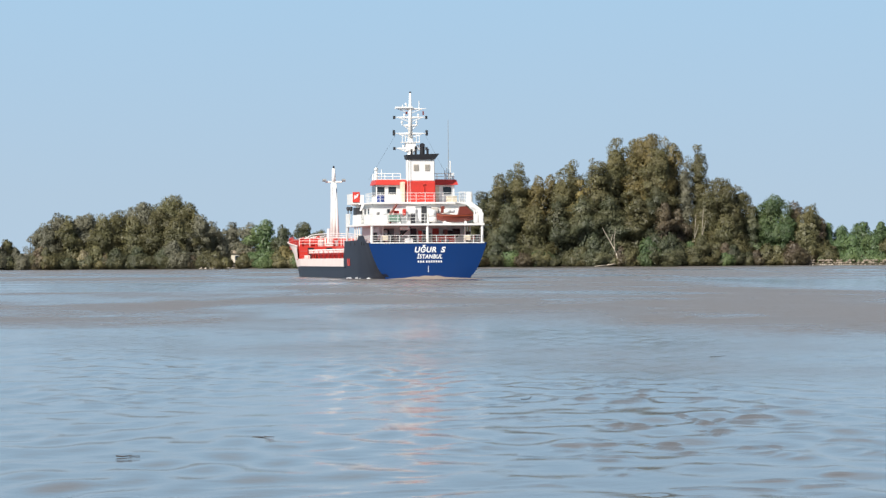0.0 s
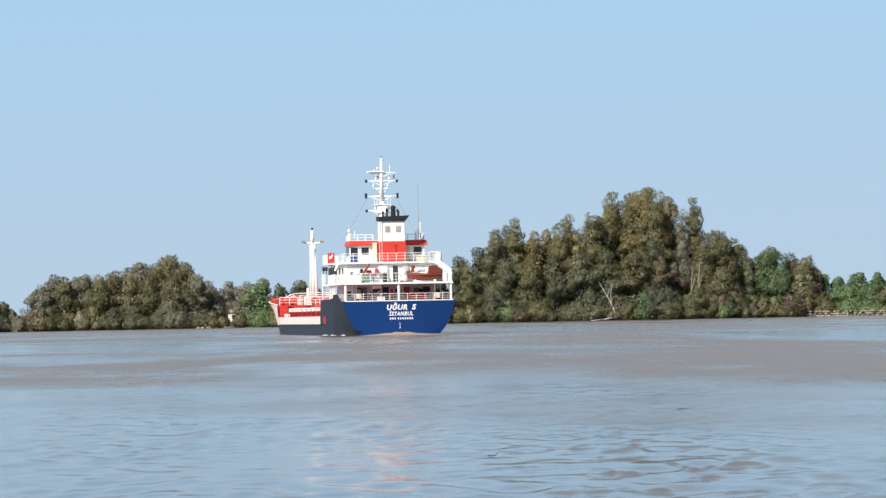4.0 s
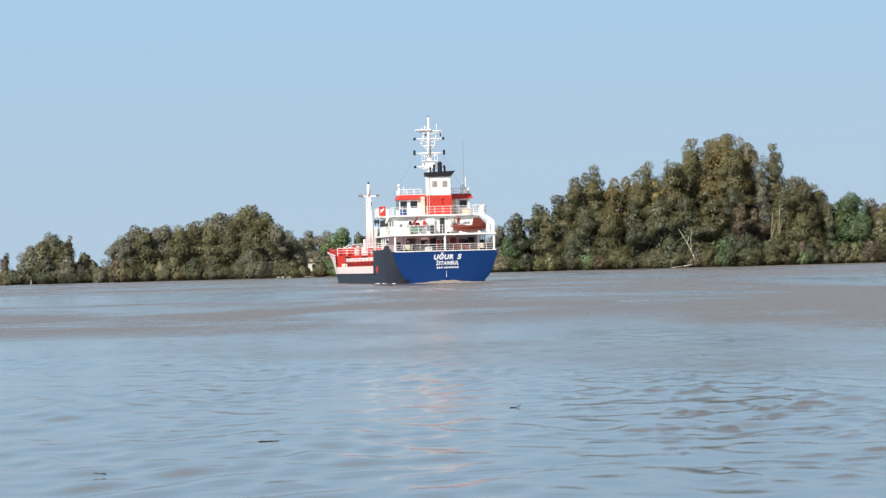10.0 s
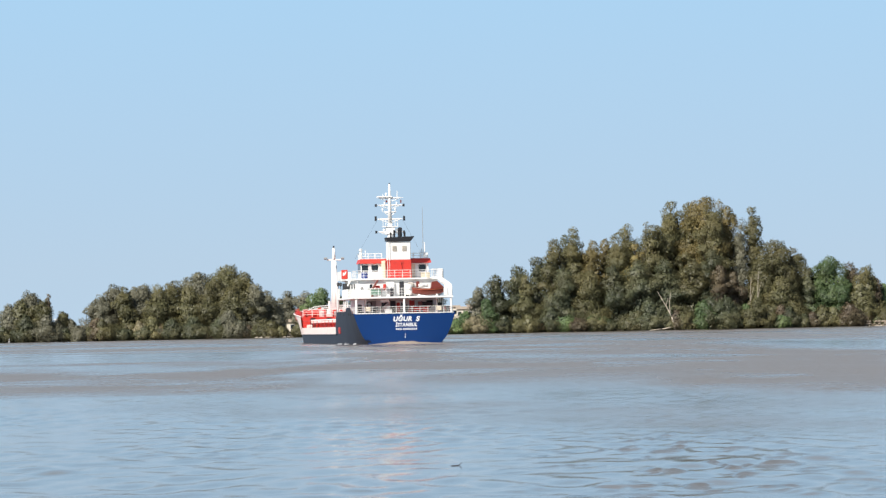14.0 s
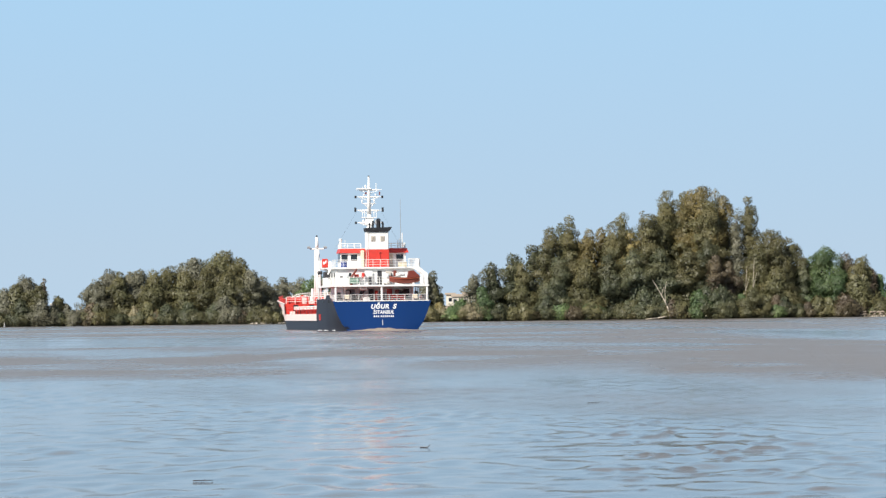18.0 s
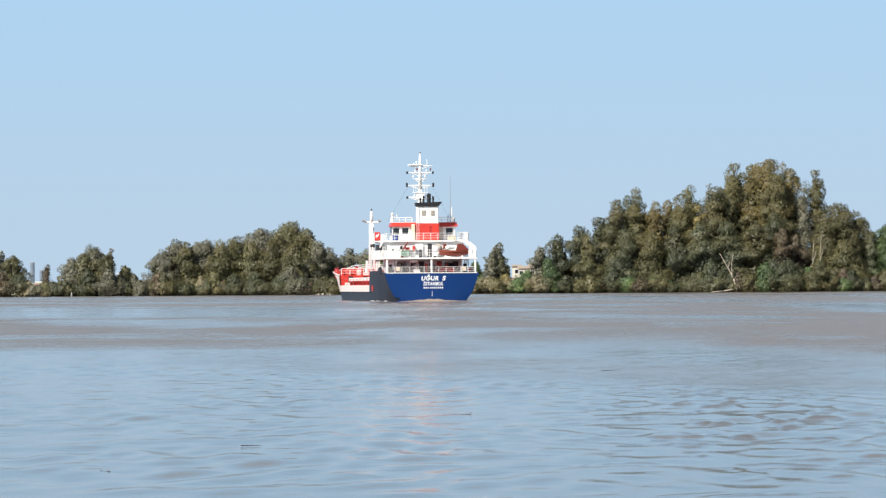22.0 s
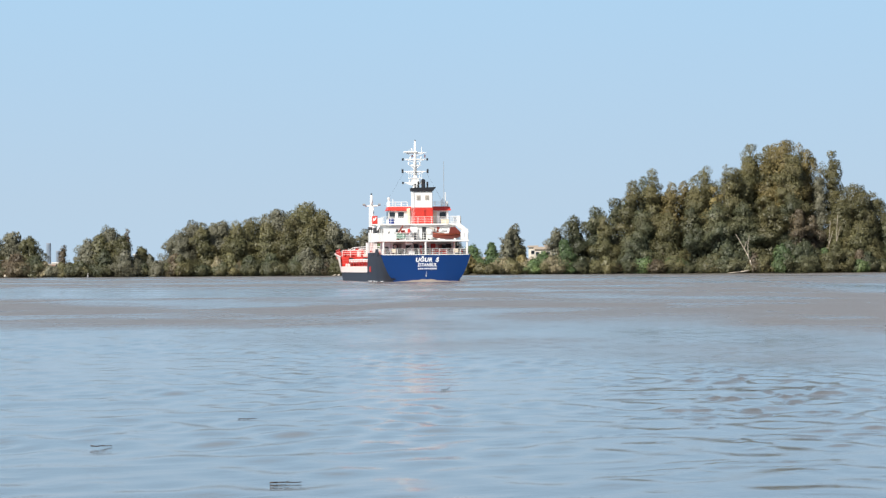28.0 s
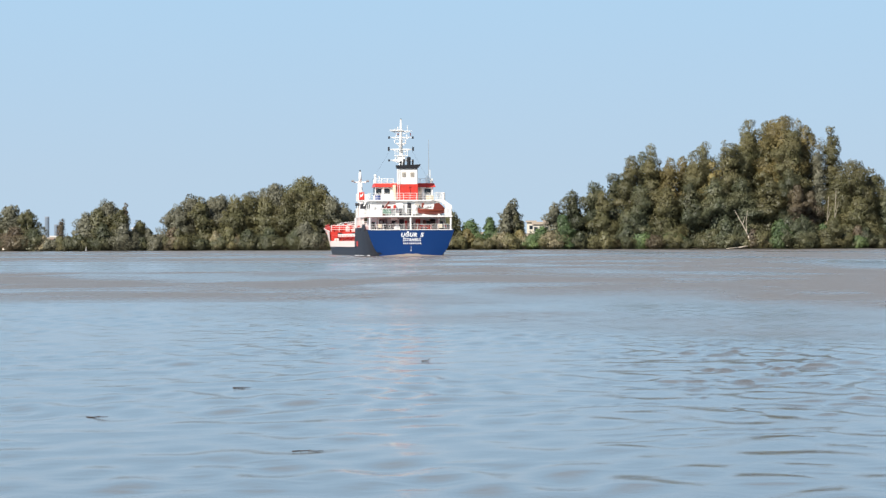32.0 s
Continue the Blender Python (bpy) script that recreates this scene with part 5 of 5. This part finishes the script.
house(655, 60, 5.0, 6, 4.0, 1.2, HOUSE_WHITE, "whitewashed house hidden by the wood", 2)
house(438, 55, 7.0, 6, 5.6, 1.2, HOUSE_WHITE, "whitewashed house hidden by the wood", 4)


def far_tower(u, w, h, y=4200.0):
    x = u * y / 5955.0
    ob = thing("tower_block", "slender blue-grey glass tower far away in the city", "tower")
    ob.location = (x, y, 1.0)
    n = 16
    pts = [(w / 2 * math.cos(2 * math.pi * i / n), w / 2 * 0.8 * math.sin(2 * math.pi * i / n)) for i in range(n)]
    part("shaft", prism(B(), pts, "z", 0, h), TOWER_GLASS, ob)
    for i in range(0, n, 2):
        a = 2 * math.pi * i / n
        part("fin", box(B(), w / 2 * math.cos(a) - 0.12, w / 2 * math.cos(a) + 0.12, w / 2 * 0.8 * math.sin(a) - 0.15, w / 2 * 0.8 * math.sin(a) + 0.15, 0, h + 0.8), TOWER_FRAME, ob)
    part("crown_ring", prism(B(), [(1.04 * px, 1.04 * py) for px, py in pts], "z", h * 0.97, h + 0.5), TOWER_FRAME, ob)


far_tower(-937, 5.4, 34)
far_tower(-921, 4.4, 24)
mk = thing("channel_marker", "white channel marker post on a concrete foot", "marker")
mk.location = (-852 * M, shore_y(-852 * M) - 3, 0)
part("post", tube(B(), (0, 0, 0.5), (0, 0, 1.2), 0.08, seg=10), HOUSE_WHITE, mk)
part("foot", tube(B(), (0, 0, -0.5), (0, 0, 0.5), 0.25, seg=12), GREY, mk)
hut = thing("fishing_hut", "small orange-roofed hut on stilts at the water", "hut")
hut.scale = (0.6, 0.6, 0.6)
hut.location = (-1001 * M, shore_y(-1001 * M) - 2, 0)
part("cabin", box(B(), -1.0, 1.0, 0, 2, 0.5, 1.7), OCHRE, hut)
part("roof", prism(B(), [(-0.2, 1.7), (2.2, 1.7), (1.0, 2.3)], "x", -1.2, 1.2), ORANGE, hut)
for sx in (-0.8, 0.8):
    part("stilt", tube(B(), (sx, 0.4, -0.8), (sx, 0.4, 0.55), 0.1, seg=8), BARK, hut)


# ---- driftwood that floats by ----
def twig(label, length, seed, rise=0.0):
    """A bent floating stick with a side shoot."""
    rng = random.Random(seed)
    ob = thing("floating_twig", label, "driftwood", "driftwood on the river")
    pts = [Vector((length * (i / 4 - 0.5), rng.uniform(-0.03, 0.03), (rise if i == 4 else 0) + rng.uniform(0, 0.006))) for i in range(5)]
    bm = B()
    for k, (a, b) in enumerate(zip(pts, pts[1:])):
        tube(bm, a, b, 0.0085 - 0.0011 * k, 0.0074 - 0.0011 * k, 6)
    part("stick", bm, DRIFTWOOD, ob, smooth=True)
    part("shoot", tube(B(), pts[2], pts[2] + Vector((0.04, 0.03, 0.012)), 0.005, 0.002, 5), DRIFTWOOD, ob)
    return ob


TWIGS = [
    (twig("dark wet stick with one end raised from the water", 0.16, 1, 0.05), ((0, 1.27, 51.6), (6, 0.50, 51.2), (9, 0.04, 50.4), (13, -0.56, 51.5), (19, -1.23, 54.8), (23, -1.68, 56.6), (28, -2.30, 59.0), (32, -2.69, 60.8))),
    (twig("dark wet stick lying flat on the water", 0.26, 2), ((0, -3.48, 37.1), (3, -3.69, 36.6), (9, -4.54, 36.2), (19, -5.15, 38.3), (23, -5.49, 39.6), (28, -5.77, 40.7), (32, -5.88, 41.3))),
    (twig("dark wet stick lying flat on the water", 0.27, 3), ((0, -2.20, 41.0), (6, -2.65, 42.0), (9, -3.08, 42.2), (19, -3.92, 44.5), (23, -4.31, 46.0), (28, -4.70, 47.9), (32, -4.93, 49.7))),
    (twig("long dark branch drifting on the river", 0.36, 4, 0.02), ((0, 6.00, 73.5), (3, 5.50, 74.0), (6, 5.10, 75.0), (13, 3.47, 76.3), (19, 2.13, 81.3), (23, 0.90, 86.2), (28, -0.45, 90.3), (32, -1.46, 92.4))),
    (twig("thin dark branch drifting on the river", 0.33, 5), ((0, -1.79, 27.4), (28, -2.91, 33.6), (32, -2.74, 34.5))),
]


# ---- an insect that darts across ----
insect = thing("flying_insect", "tiny dark insect flying low over the river", "insect")
bm = B()
bmesh.ops.create_uvsphere(bm, u_segments=10, v_segments=6, radius=0.5)
for v in bm.verts:
    v.co = (v.co.x * 0.009, v.co.y * 0.0028, v.co.z * 0.003)
part("body", bm, BLACK, insect, smooth=True)
for k in (-1, 1):
    part("wing", prism(B(), [(-0.001, 0.0005 * k), (0.002, 0.0005 * k), (0.0025, 0.006 * k), (-0.0005, 0.0065 * k)], "z", 0.0012, 0.0015), GREY, insect)


# ---- what moves ----
def ship_row(t, lift=0.0):
    """The ship's run: nearly straight, slowing a little."""
    x, y = -1.708 - 0.7859 * t + 0.0012 * t * t, 385.49 + 4.6494 * t - 0.00625 * t * t
    head = math.degrees(math.atan2(0.7859 - 0.0024 * t, 4.6494 - 0.0125 * t)) - 0.413
    return t, pose(x, y, lift, 0, 0, head)


def motions():
    walk(ship, [ship_row(t, 0.35) for t in range(0, 33, 2)])
    walk(wake, [ship_row(t) for t in range(0, 33, 2)])
    for ob, rows in TWIGS:
        walk(ob, [(t, pose(x, y, 0.003, 0, 0, 6 + 0.4 * t)) for t, x, y in rows])
    walk(insect, [(t, pose(-0.84 - 3.25 * (t - 3.0), 10.0, 2.90 + 0.02 * math.sin(3 * t), 0, -8, 180)) for t in range(0, 33)])
    walk(water, [(t, pose(DRIFT.x * t, DRIFT.y * t, 0)) for t in range(0, 33, 4)])


motions()
